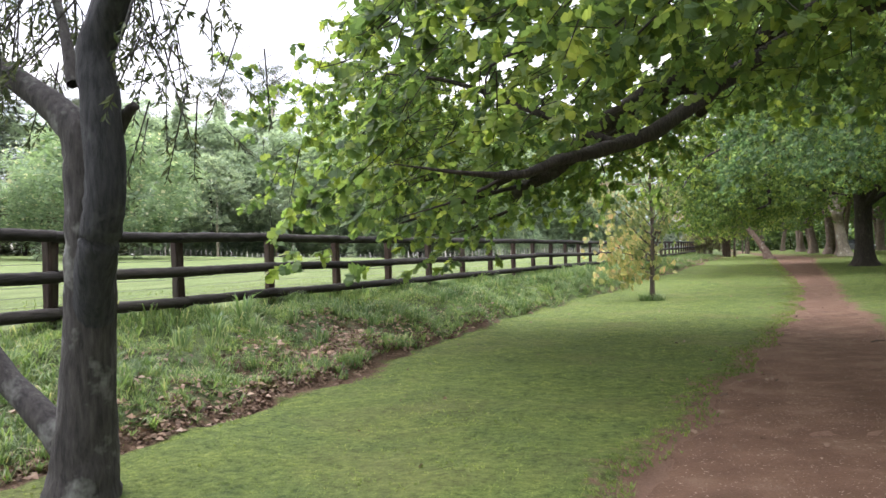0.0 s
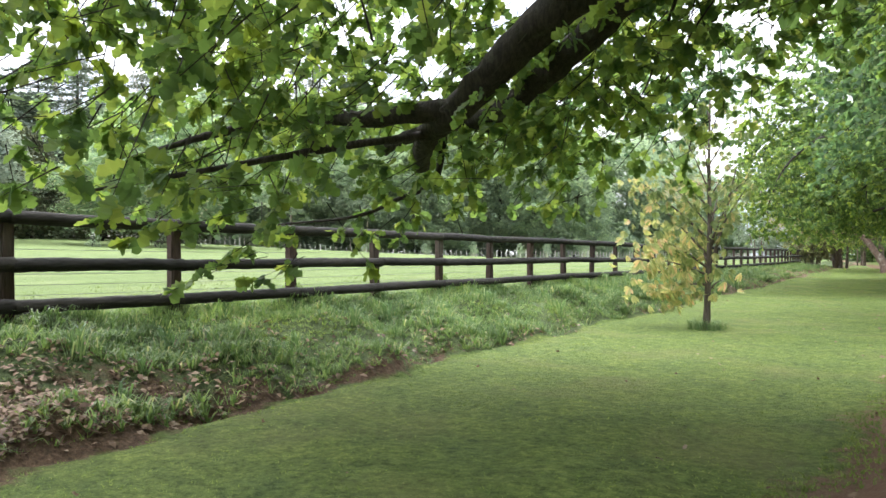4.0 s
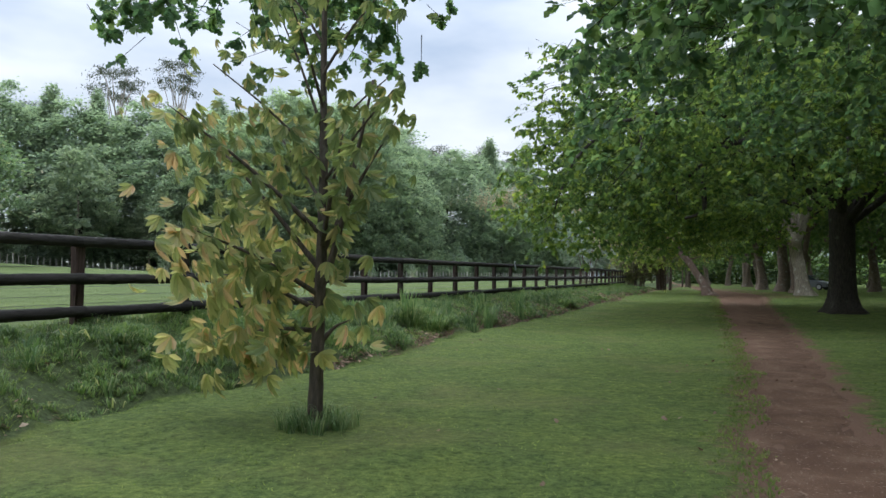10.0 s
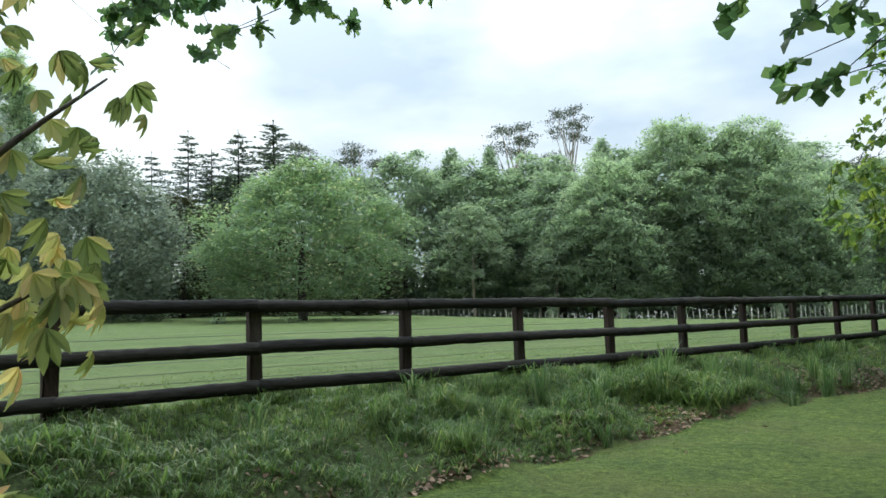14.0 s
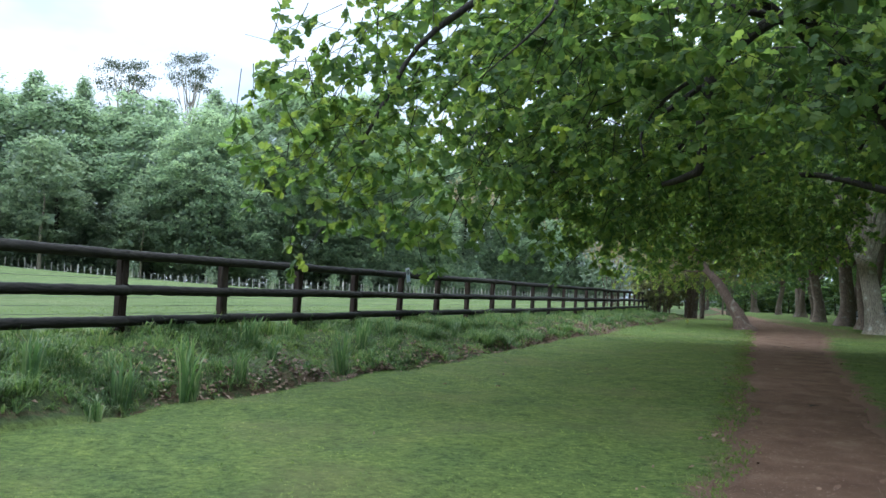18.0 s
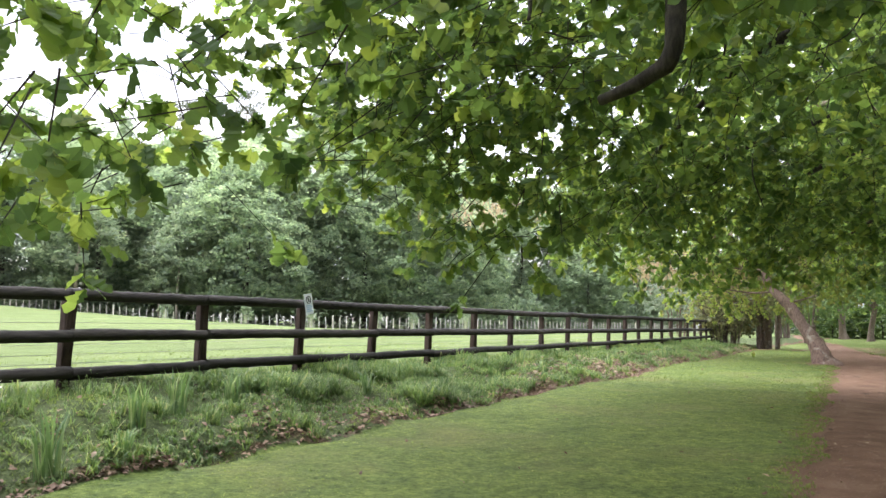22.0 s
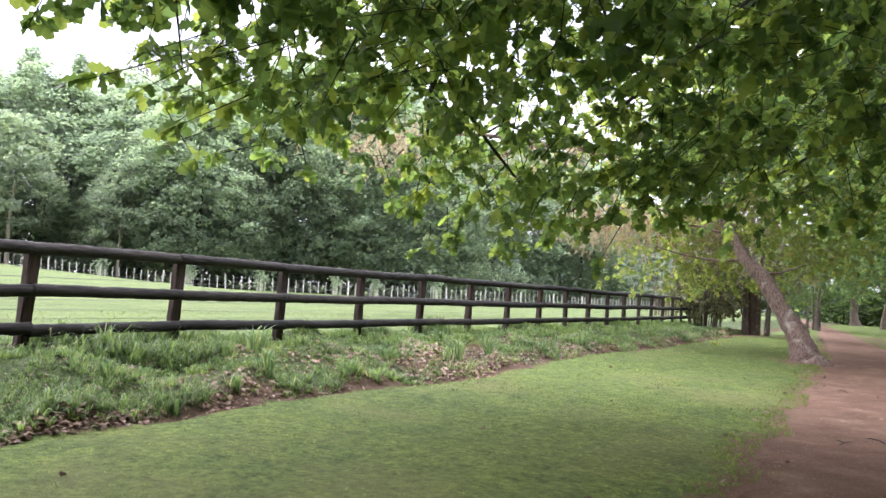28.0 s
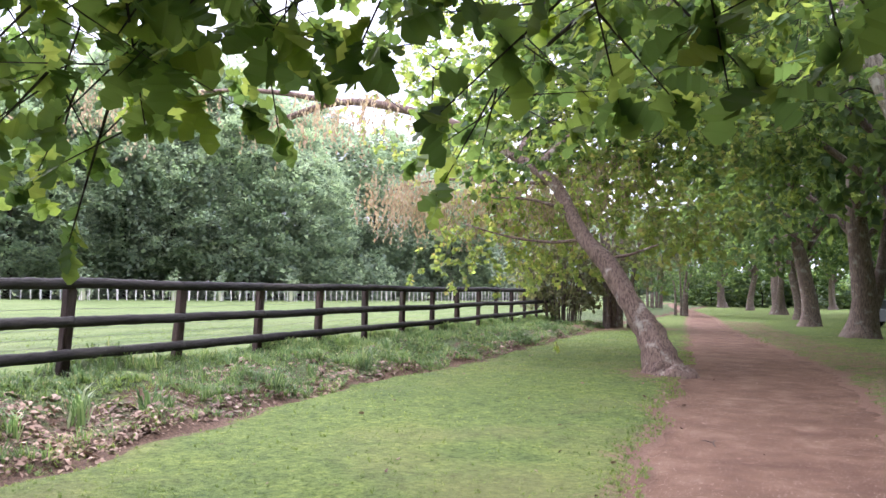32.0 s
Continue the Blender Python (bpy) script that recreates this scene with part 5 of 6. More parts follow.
# ---- the young buckeye on the lawn ----
def build_young_tree():
    base = (-3.55, 24.55)
    tree = thing("young_tree", (*base, 0.0), "young buckeye tree with drooping yellow and orange palmate leaves", "tree")
    trunk = [(0, 0, -0.1), (0.02, 0, 0.4), (0.05, 0, 1.2), (0.08, 0, 2.2), (0.06, 0.03, 3.3), (0.08, 0, 4.3), (0.1, 0, 5.1)]
    limb("trunk", trunk, 0.085, 0.012, BARK_YOUNG, tree, 5, 9, 0.06, 2)
    limb("second_stem", [(0.05, 0, 1.35), (0.22, -0.02, 1.75), (0.42, -0.03, 2.5), (0.62, 0.0, 3.4)], 0.045, 0.012, BARK_YOUNG, tree, 5, 8, 0.06, 3)
    rng = np.random.default_rng(81)
    tips = []
    plan = ((0.95, 185, 0.95, -0.08), (0.8, 20, 0.32, 0.26), (1.15, 170, 1.25, 0.35), (1.3, 230, 1.2, 0.6), (1.4, 120, 1.1, 0.6), (1.55, 180, 1.55, 1.6), (1.7, 10, 0.75, 1.3), (1.75, 310, 0.9, 1.0), (1.9, 215, 1.45, 1.2), (2.0, 90, 1.0, 1.0),
            (2.2, 150, 1.3, 1.1), (2.4, 340, 0.95, 0.8), (2.6, 200, 1.1, 1.0), (2.8, 60, 0.8, 0.8), (2.95, 170, 0.6, 1.3), (3.2, 270, 0.6, 0.8), (3.5, 20, 0.55, 0.8), (3.8, 190, 0.5, 0.7), (4.1, 330, 0.35, 0.6), (4.4, 120, 0.3, 0.5))
    for k, (z, deg, le, rise) in enumerate(plan):
        a = radians(deg)
        x0 = float(np.interp(z, [p[2] for p in trunk], [p[0] for p in trunk]))
        e = np.array((x0 + math.cos(a) * le, math.sin(a) * le, z + rise))
        p0 = np.array((x0, 0, z))
        pm = p0 + (e - p0) * 0.5 + (0, 0, 0.05)
        limb("branch", [p0, pm, e], 0.032 if z < 2.2 else 0.018, 0.006, BARK_YOUNG, tree, 5, 6, 0.08, 82 + k)
        for u in np.concatenate((rng.uniform(0.25, 1.0, int(5 + 6 * le)), (0.95, 1.0, 1.04))):
            tips.append((1 - u) ** 2 * p0 + 2 * u * (1 - u) * pm + u * u * e)
    for z in np.linspace(2.6, 5.15, 18):
        tips.append(np.array((0.08, 0, z)))
    tips = np.array(tips)
    tips = np.repeat(tips, 3, axis=0) + rng.normal(size=(len(tips) * 3, 3)) * (0.2, 0.2, 0.14)
    tips = tips[rng.uniform(size=len(tips)) < np.where(tips[:, 2] > 3.3, 0.55, 1.0)]
    skirt = rng.normal(size=(34, 3)) * (0.2, 0.3, 0.14) + np.array((-0.75, 0, 0.72))
    side = rng.normal(size=(100, 3)) * (0.42, 0.5, 0.5) + np.array((-1.0, -0.1, 1.65))
    tips = np.concatenate((tips, skirt, side))
    tips = tips[(tips[:, 2] > 0.4) & ((tips[:, 0] < 0.0) | (rng.uniform(size=len(tips)) < 0.6))]
    n = len(tips)
    out = tips * (1, 1, 0) + rng.normal(size=(n, 3)) * (0.6, 0.6, 0.1)
    out[:, 2] = -1.3 * np.linalg.norm(out[:, :2], axis=1)
    sizes = rng.uniform(0.13, 0.22, n) * np.interp(tips[:, 2], (1.8, 3.5), (1.0, 0.7))
    turn = leaf_turns(rng, out, 0.9)
    warm = rng.uniform(size=n) < np.clip(0.7 - 0.5 * (tips[:, 0] + 0.4) - 0.36 * (tips[:, 2] - 1.6), 0.03, 0.95)
    for pick, mat, words in ((warm, BUCKEYE, "yellow drooping leaves tinged orange"), (~warm, BUCKEYE_GREEN, "dull green drooping leaves")):
        lv = strewn(PALM_V, PALM_F, tips[pick], turn[pick], sizes[pick])
        tagged(mesh_object("leaves", *lv, mat, tree, words), kind="stuff")


build_young_tree()


# ---- the slender tree at the start ----
def build_first_tree():
    base = (-4.15, 3.9)
    tree = thing("slender_tree", (*base, 0.0), "slender grey tree mottled with lichen, with feathery hanging twigs", "tree")
    line = smooth_line([(-0.1, 0, -0.15), (-0.07, 0, 0.05), (-0.03, 0, 0.4), (0.02, 0, 1.0), (0.06, 0, 1.6), (0.08, 0, 2.1), (0.02, 0, 2.42), (-0.18, 0, 2.62), (-0.5, 0, 2.84), (-0.85, 0, 3.08), (-1.7, 0.1, 3.9)], 5)
    v, f = tube(line, np.interp(np.linspace(0, 1, len(line)), (0, 0.1, 0.2, 0.3, 0.5, 0.6, 0.7, 1), (0.31, 0.25, 0.2, 0.17, 0.165, 0.145, 0.105, 0.055)), 14, 0.07, 91)
    mesh_object("trunk", v, tris(f), BARK_GREY, tree, smooth=True)
    limb("trunk_fork", [(0.1, -0.02, 1.2), (0.2, -0.1, 1.5), (0.31, -0.15, 1.75), (0.38, -0.16, 2.08), (0.34, -0.14, 2.56), (0.27, -0.1, 2.95), (0.36, -0.05, 3.25), (0.5, 0.1, 4.2), (0.5, 0.2, 5.2)], 0.13, 0.12, BARK_DARK, tree, 6, 12, 0.05, 92, "darker second stem")
    limb("limb", [(0.32, -0.1, 3.1), (0.55, -0.1, 3.5), (0.75, 0, 4.1)], 0.1, 0.05, BARK_DARK, tree, 5, 9, 0.06, 98)
    limb("limb", [(-0.1, 0, 0.25), (-0.4, 0, 0.5), (-0.85, 0, 0.85), (-1.5, 0, 1.6)], 0.13, 0.07, BARK_GREY, tree, 5, 10, 0.06, 93)
    limb("limb", [(-0.05, 0, 2.8), (-0.25, 0.1, 3.3), (-0.5, 0.1, 4.0)], 0.05, 0.02, BARK_GREY, tree, 5, 7, 0.06, 94)
    limb("limb", [(0.3, 0, 2.4), (0.42, 0, 2.55), (0.5, 0, 2.6)], 0.05, 0.03, BARK_GREY, tree, 4, 7, 0.06, 95)
    rng = np.random.default_rng(96)
    roots = np.concatenate((rng.normal(size=(120, 3)) * (0.55, 0.5, 0.4) + (-0.5, 0.4, 3.5), rng.normal(size=(50, 3)) * (0.2, 0.2, 0.2) + (1.7, 1.7, 4.35), rng.normal(size=(30, 3)) * (0.2, 0.3, 0.3) + (0.55, 0.2, 3.3)))
    aims = rng.normal(size=roots.shape) * 0.5 + (-0.3, 0, -0.8)
    lv, tw = sprays(rng, roots, aims, 22, 0.5, 0.075, RHOMB_V * (0.45, 1, 1), RHOMB_F, 0.2)
    tagged(mesh_object("leaves", *lv, NEEDLES, tree), kind="stuff")
    tagged(mesh_object("brushwood", *tw, BARK_GREY, tree), kind="stuff")
    limb("limb", [(0.3, 0.1, 4.4), (0.9, 0.9, 4.7), (1.7, 1.5, 4.5)], 0.05, 0.015, BARK_GREY, tree, 5, 7, 0.06, 97)


build_first_tree()


# ---- the paddock: far batten fence, saplings, field tree, woods ----
def far_line(u):
    p = np.array(((-118, 84), (-95, 94), (-62, 107), (-47, 123), (-38, 150), (-31, 178), (-28, 200)))
    seg = np.concatenate(((0,), np.cumsum(np.linalg.norm(np.diff(p, axis=0), axis=1))))
    return np.stack((np.interp(u, seg, p[:, 0]), np.interp(u, seg, p[:, 1])), axis=-1), seg[-1]


def build_far_fence():
    _, total = far_line(0)
    (x0, y0), _ = far_line(60.0)
    fence = thing("batten_fence", (x0, y0, float(ground_height(x0, y0))), "pale wire fence with close wooden battens along the wood", "fence")
    us = np.arange(0.5, total, 0.8)
    at, _ = far_line(us)
    rng = np.random.default_rng(101)
    shapes = []
    for k, (w, h) in enumerate(((0.065, 1.5), (0.07, 1.42), (0.12, 1.62))):
        bm = bmesh.new()
        bmesh.ops.create_cube(bm, size=1.0)
        for v in bm.verts:
            v.co = Vector((v.co.x * w * 1.2, v.co.y * w * 1.2, (v.co.z + 0.5) * h - 0.08))
        bmesh.ops.bevel(bm, geom=bm.edges[:], offset=0.012, segments=1, affect="EDGES")
        me = bpy.data.meshes.new("batten")
        bm.to_mesh(me)
        bm.free()
        me.materials.append(BATTEN)
        shapes.append(me)
    order = np.argsort(np.abs(us - 95))
    near = set(order[:200].tolist())
    rest = []
    for k, (x, y) in enumerate(at):
        z = float(ground_height(x, y))
        if k in near:
            ob = new("batten" if k % 8 else "post", shapes[2 if k % 8 == 0 else k % 2])
            ob.parent = fence
            ob.location = Vector((x, y, z)) - fence.location
            ob.rotation_euler = (rng.normal() * 0.03, rng.normal() * 0.03, rng.uniform(0, 6))
        else:
            rest.append((x, y, z))
    box = np.array([(sx * 0.04, sy * 0.04, h) for h in (-0.08, 1.36) for sx, sy in ((-1, -1), (1, -1), (1, 1), (-1, 1))])
    bf = np.array([(k, (k + 1) % 4, 4 + (k + 1) % 4) for k in range(4)] + [(k, 4 + (k + 1) % 4, 4 + k) for k in range(4)] + [(4, 5, 6), (4, 6, 7)])
    rest = np.array(rest)
    v, f = strewn(box, bf, rest - np.array(fence.location), np.repeat(np.eye(3)[None], len(rest), 0), np.ones(len(rest)))
    tagged(mesh_object("far_battens", v, f, BATTEN, fence), kind="stuff")
    wl_at, _ = far_line(np.arange(0, total, 4.0))
    wz = ground_height(wl_at[:, 0], wl_at[:, 1])
    for h in (0.25, 0.5, 0.78):
        line = np.stack((wl_at[:, 0], wl_at[:, 1], wz + h), axis=1) - np.array(fence.location)
        v, f = tube(line, np.full(len(line), 0.008), 3)
        mesh_object("wire", v, tris(f), WIRE, fence)


build_far_fence()


def build_saplings():
    rng = np.random.default_rng(111)
    first = None
    for k, (x, y) in enumerate(((-60.5, 106.0), (-55.0, 110.5), (-50.5, 117.0), (-47.5, 120.0), (-44.0, 127.0), (-68, 101.5))):
        z = float(ground_height(x, y))
        if first is None:
            sap = first = thing("sapling", (x, y, z), "staked yellow-green sapling in a pale guard", "tree", "saplings along the wood")
            v, f = tube(np.array(((0, 0, -0.05), (0, 0, 0.6), (0, 0, 1.3))), np.array((0.2, 0.22, 0.2)), 10)
            mesh_object("guard", v, tris(f), GUARD, sap, "pale mesh tree guard")
            for a in (0, 2.1, 4.2):
                v, f = tube(np.array(((math.cos(a) * 0.42, math.sin(a) * 0.42, -0.05), (math.cos(a) * 0.42, math.sin(a) * 0.42, 1.5))), np.array((0.04, 0.04)), 6)
                mesh_object("stake", v, tris(f), BATTEN, sap)
            limb("stem", [(0, 0, 0), (0, 0, 1.0), (0.05, 0, 2.2)], 0.03, 0.01, BARK_YOUNG, sap, 3, 6)
            P = rng.normal(size=(110, 3)) * (0.34, 0.34, 0.5) + (0, 0, 1.5)
            lv, _ = sprays(rng, P, rng.normal(size=P.shape), 8, 0.3, 0.16, SMALL_V * (1.4, 1, 1), SMALL_F)
            tagged(mesh_object("leaves", *lv, WOOD_PALE, sap), kind="stuff")
        else:
            copy_thing(first, pose(x, y, z, 0, 0, rng.uniform(0, 360)))


build_saplings()


def boughs(rng, profile, height, low, count, per, flat, leaf, spread, inner=0.55, wide=1.4, uneven=0.09, up=1.7):
    """Leaf places of a far crown: leaves gathered on shelf-like boughs that follow a profile of the crown's half width."""
    h = low + (height - low) * rng.uniform(0, 1, count) ** 0.85
    r = np.array([profile(min(1, max(0, (q - low) / (height - low)))) for q in h])
    a = rng.uniform(0, 2 * math.pi, count)
    lump = 1 + uneven * (np.sin(3 * a + 0.45 * h) + 0.7 * np.sin(5 * a - 0.8 * h + 1.3))
    rad = r * lump * np.sqrt(rng.uniform(inner, 1, count))
    h = h + uneven * 7 * (h - low) / (height - low) * np.sin(2 * a + 3 * rad / (r + 0.1))
    c = np.stack((np.cos(a) * rad, np.sin(a) * rad, h), axis=1)
    size = spread * rng.uniform(0.6, 1.35, count)
    q = rng.normal(size=(count, per, 3)) * size[:, None, None]
    q[..., 2] = flat * q[..., 2] - 0.16 * (q[..., 0] ** 2 + q[..., 1] ** 2) / size[:, None]
    p = (c[:, None] + q).reshape(-1, 3)
    out = p * (1, 1, 0) / (np.linalg.norm(p[:, :2], axis=1)[:, None] + 0.1) + rng.normal(size=p.shape) * (0.7, 0.7, 0.3)
    turns = leaf_turns(rng, out, up)
    v, f = strewn(RHOMB_V * (wide, 1, 1), RHOMB_F, p, turns, leaf * rng.uniform(0.6, 1.4, len(p)))
    # soft normals that round each bough and the crown
    clump = (q / size[:, None, None] / (1, 1, flat)).reshape(-1, 3)
    clump /= np.linalg.norm(clump, axis=1)[:, None] + 0.3
    crown = (p - (0, 0, low + 0.4 * (height - low))) / (profile(0.4), profile(0.4), 0.5 * (height - low))
    crown /= np.linalg.norm(crown, axis=1)[:, None] + 0.1
    soft = 0.6 * clump + 0.55 * crown + (0, 0, 0.3) + 0.35 * turns[:, :, 2]
    soft /= np.linalg.norm(soft, axis=1)[:, None]
    back = np.einsum("mi,mi->m", turns[:, :, 2], soft) < 0
    f = f.reshape(len(p), -1, 3)
    f[back] = f[back][:, :, ::-1]
    return v, f.reshape(-1, 3), np.repeat(soft, len(RHOMB_V), axis=0)


def wood_tree(name, label, profile, height, low, count, per, mat, bark, trunk_r, seed, flat=0.4, leaf=0.7, spread=0.9, category="tree", group="trees of the wood", inner=0.55, core=0, core_leaf=0.5, wide=1.4, stem=0.62):
    rng = np.random.default_rng(seed)
    tree = thing(name, (0, 0, 0), label, category, group)
    limb("trunk", [(0, 0, -1.2), (0.1, 0, height * 0.3), (-0.1, 0.1, height * 0.5), (0, 0, height * stem)], trunk_r, 0.05, bark, tree, 3, 8, 0.06, seed)
    leaves = [boughs(rng, profile, height, low, count, per, flat, leaf, spread, inner, wide)]
    if core:
        inside = lambda u: 0.84 * profile(u)
        leaves.append(boughs(rng, inside, height * 0.93, low, core, 16, 0.4, core_leaf, spread, 0.6, up=0.5))
    crown = mesh_object("crown", *joined([q[:2] for q in leaves]), mat, tree, smooth=True)
    crown.data.normals_split_custom_set_from_vertices(np.concatenate([q[2] for q in leaves]))
    tagged(crown, kind="stuff")
    return tree


round_top = lambda r: (lambda u: r * max(0.05, (1 - abs(2 * u - 0.8) ** 2.2 * 0.62)) if u < 0.95 else r * 0.3)
cone = lambda r: (lambda u: r * (1.02 - u) ** 0.8)
column = lambda r: (lambda u: r * (0.35 + 0.65 * math.sin(math.pi * min(1, 0.12 + u * 0.86))))


def place_copies(src, spots):
    rng = np.random.default_rng(len(spots) * 7)
    for k, (x, y, s, sz) in enumerate(spots):
        m = pose(x, y, float(ground_height(x, y)), 0, 0, rng.uniform(0, 360)) @ Matrix.Diagonal((s, s, sz, 1))
        if k == 0:
            src.matrix_basis = m
        else:
            copy_thing(src, m)


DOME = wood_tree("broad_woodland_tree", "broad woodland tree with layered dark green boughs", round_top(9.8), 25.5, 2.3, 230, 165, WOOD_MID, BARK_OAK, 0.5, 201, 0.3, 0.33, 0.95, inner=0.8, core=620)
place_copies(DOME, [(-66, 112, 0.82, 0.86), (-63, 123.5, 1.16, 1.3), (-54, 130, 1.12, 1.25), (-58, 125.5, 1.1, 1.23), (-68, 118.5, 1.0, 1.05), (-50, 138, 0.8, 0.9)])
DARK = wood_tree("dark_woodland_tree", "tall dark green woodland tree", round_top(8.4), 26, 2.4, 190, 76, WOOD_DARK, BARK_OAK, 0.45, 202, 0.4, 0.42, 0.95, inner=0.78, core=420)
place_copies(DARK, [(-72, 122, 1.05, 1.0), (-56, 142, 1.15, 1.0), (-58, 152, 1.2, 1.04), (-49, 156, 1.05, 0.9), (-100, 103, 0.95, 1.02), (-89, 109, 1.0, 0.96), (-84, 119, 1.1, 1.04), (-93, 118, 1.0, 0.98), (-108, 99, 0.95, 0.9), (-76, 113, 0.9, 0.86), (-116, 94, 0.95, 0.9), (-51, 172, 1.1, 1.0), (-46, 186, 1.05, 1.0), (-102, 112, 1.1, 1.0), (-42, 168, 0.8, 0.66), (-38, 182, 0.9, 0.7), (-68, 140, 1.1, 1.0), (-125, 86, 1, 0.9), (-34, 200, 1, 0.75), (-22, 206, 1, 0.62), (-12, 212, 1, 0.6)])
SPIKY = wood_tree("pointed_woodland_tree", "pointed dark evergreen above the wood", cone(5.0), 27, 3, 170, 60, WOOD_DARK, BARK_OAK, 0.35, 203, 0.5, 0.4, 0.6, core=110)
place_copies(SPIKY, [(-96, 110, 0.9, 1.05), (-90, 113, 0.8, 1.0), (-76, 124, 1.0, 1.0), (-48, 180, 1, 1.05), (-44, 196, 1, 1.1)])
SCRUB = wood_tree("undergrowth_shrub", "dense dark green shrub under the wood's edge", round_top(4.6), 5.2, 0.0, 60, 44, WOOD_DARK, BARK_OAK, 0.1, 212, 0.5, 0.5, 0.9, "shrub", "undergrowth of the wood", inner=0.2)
scrub_rng = np.random.default_rng(9)
scrub_spots = []
for u in np.arange(0, 186, 6.0):
    (fx, fy), _ = far_line(u)
    for back in (9, 18):
        n = Vector((-0.62, 0.78)) if u < 110 else Vector((-0.96, 0.26))
        scrub_spots.append((fx + n.x * back + scrub_rng.normal(), fy + n.y * back + scrub_rng.normal(), scrub_rng.uniform(0.7, 1.1), scrub_rng.uniform(0.55, 1.1) * (1 + back / 30)))
for k in range(16):
    scrub_spots.append((-24 + 6 * k, 205 + 5 * math.sin(k), 1.2, 1.0))
for k in range(9):
    scrub_spots.append((-110 + 3 * math.sin(k * 3), 24 + 7 * k, 1.2, 1.2))
place_copies(SCRUB, scrub_spots)
# hedge row added to block and darken the bright open strip right of the avenue
HEDGE = wood_tree("added_hedge_shrub", "dense dark shrub of the added hedge that darkens beyond the avenue", round_top(4.2), 5.4, 0.0, 60, 30, OAK_FAR, BARK_OAK, 0.1, 214, 0.5, 0.6, 0.9, "shrub", "hedge beyond the avenue", inner=0.2, core=30)
place_copies(HEDGE, [(28 + 2.5 * math.sin(k * 1.7), 8 + 7 * k, 1.1, 1.0 + 0.15 * math.sin(k * 2.3)) for k in range(24)] + [(22 - 7 * k, 178 + 3 * math.sin(k * 1.9), 1.1, 0.9) for k in range(5)])
LOW_BUSH = wood_tree("paddock_bush", "low dark bush in the paddock grass", round_top(0.75), 0.8, 0.0, 30, 16, WOOD_DARK, BARK_OAK, 0.03, 213, 0.6, 0.16, 0.16, "bush", "bushes in the paddock", inner=0.2)
place_copies(LOW_BUSH, [(-66.0, 55.2, 1.0, 1.0), (-63.2, 60.8, 1.1, 0.9), (-64.5, 66.5, 0.7, 0.6)])
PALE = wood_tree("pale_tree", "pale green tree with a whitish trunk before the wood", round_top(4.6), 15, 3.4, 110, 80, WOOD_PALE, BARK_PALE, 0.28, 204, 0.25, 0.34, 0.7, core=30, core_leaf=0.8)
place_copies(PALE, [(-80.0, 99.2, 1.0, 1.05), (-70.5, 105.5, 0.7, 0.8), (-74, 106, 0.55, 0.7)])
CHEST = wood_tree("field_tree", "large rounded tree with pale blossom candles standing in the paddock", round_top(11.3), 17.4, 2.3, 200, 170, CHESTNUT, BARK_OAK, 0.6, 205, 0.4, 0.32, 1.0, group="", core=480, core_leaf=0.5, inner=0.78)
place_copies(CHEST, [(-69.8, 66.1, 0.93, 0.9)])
def build_gum():
    """A tall bare stem whose rising limbs end in flat, open plates of leaves."""
    rng = np.random.default_rng(206)
    tree = thing("gum_tree", (0, 0, 0), "tall open-crowned gum tree rising behind the wood", "tree", "trees of the wood")
    limb("trunk", [(0, 0, -1.2), (0.3, 0, 10), (-0.2, 0.2, 20), (0.2, 0, 28)], 0.45, 0.16, BARK_PALE, tree, 4, 8, 0.06, 206)
    clusters = []
    for k in range(15):
        a, reach = 2.4 * k + rng.uniform(-0.3, 0.3), rng.uniform(1.5, 6.2)
        z0, z1 = rng.uniform(17, 27), 35.5 - 0.14 * reach ** 2 - rng.uniform(0, 5.5) * (k % 3 == 0)
        e = np.array((math.cos(a) * reach, math.sin(a) * reach, z1))
        limb("limb", [(0.1, 0, z0), (e[0] * 0.45, e[1] * 0.45, z0 + 0.45 * (z1 - z0)), (e[0] * 0.85, e[1] * 0.85, z1 - 1.2), e], 0.13, 0.04, BARK_PALE, tree, 4, 6, 0.08, 230 + k)
        for j in range(3):
            clusters.append(e + rng.normal(size=3) * (1.0, 1.0, 0.3))
    c = np.repeat(np.array(clusters), 85, axis=0)
    p = c + rng.normal(size=c.shape) * (0.85, 0.85, 0.22)
    out = rng.normal(size=p.shape)
    lv = strewn(RHOMB_V * (0.9, 1, 1), RHOMB_F, p, leaf_turns(rng, out, 0.9), rng.uniform(0.22, 0.5, len(p)))
    tagged(mesh_object("crown", *lv, GUM, tree), kind="stuff")
    return tree


GUMTREE = build_gum()
place_copies(GUMTREE, [(-140, 122, 0.95, 1.08), (-119, 149, 1.05, 1.14), (-110, 157, 0.85, 1.22), (-59, 180, 1.0, 0.75), (-128, 138, 0.85, 0.9), (-150, 112, 1, 0.95), (-52, 196, 1.1, 0.8), (-70, 176, 1, 0.84)])


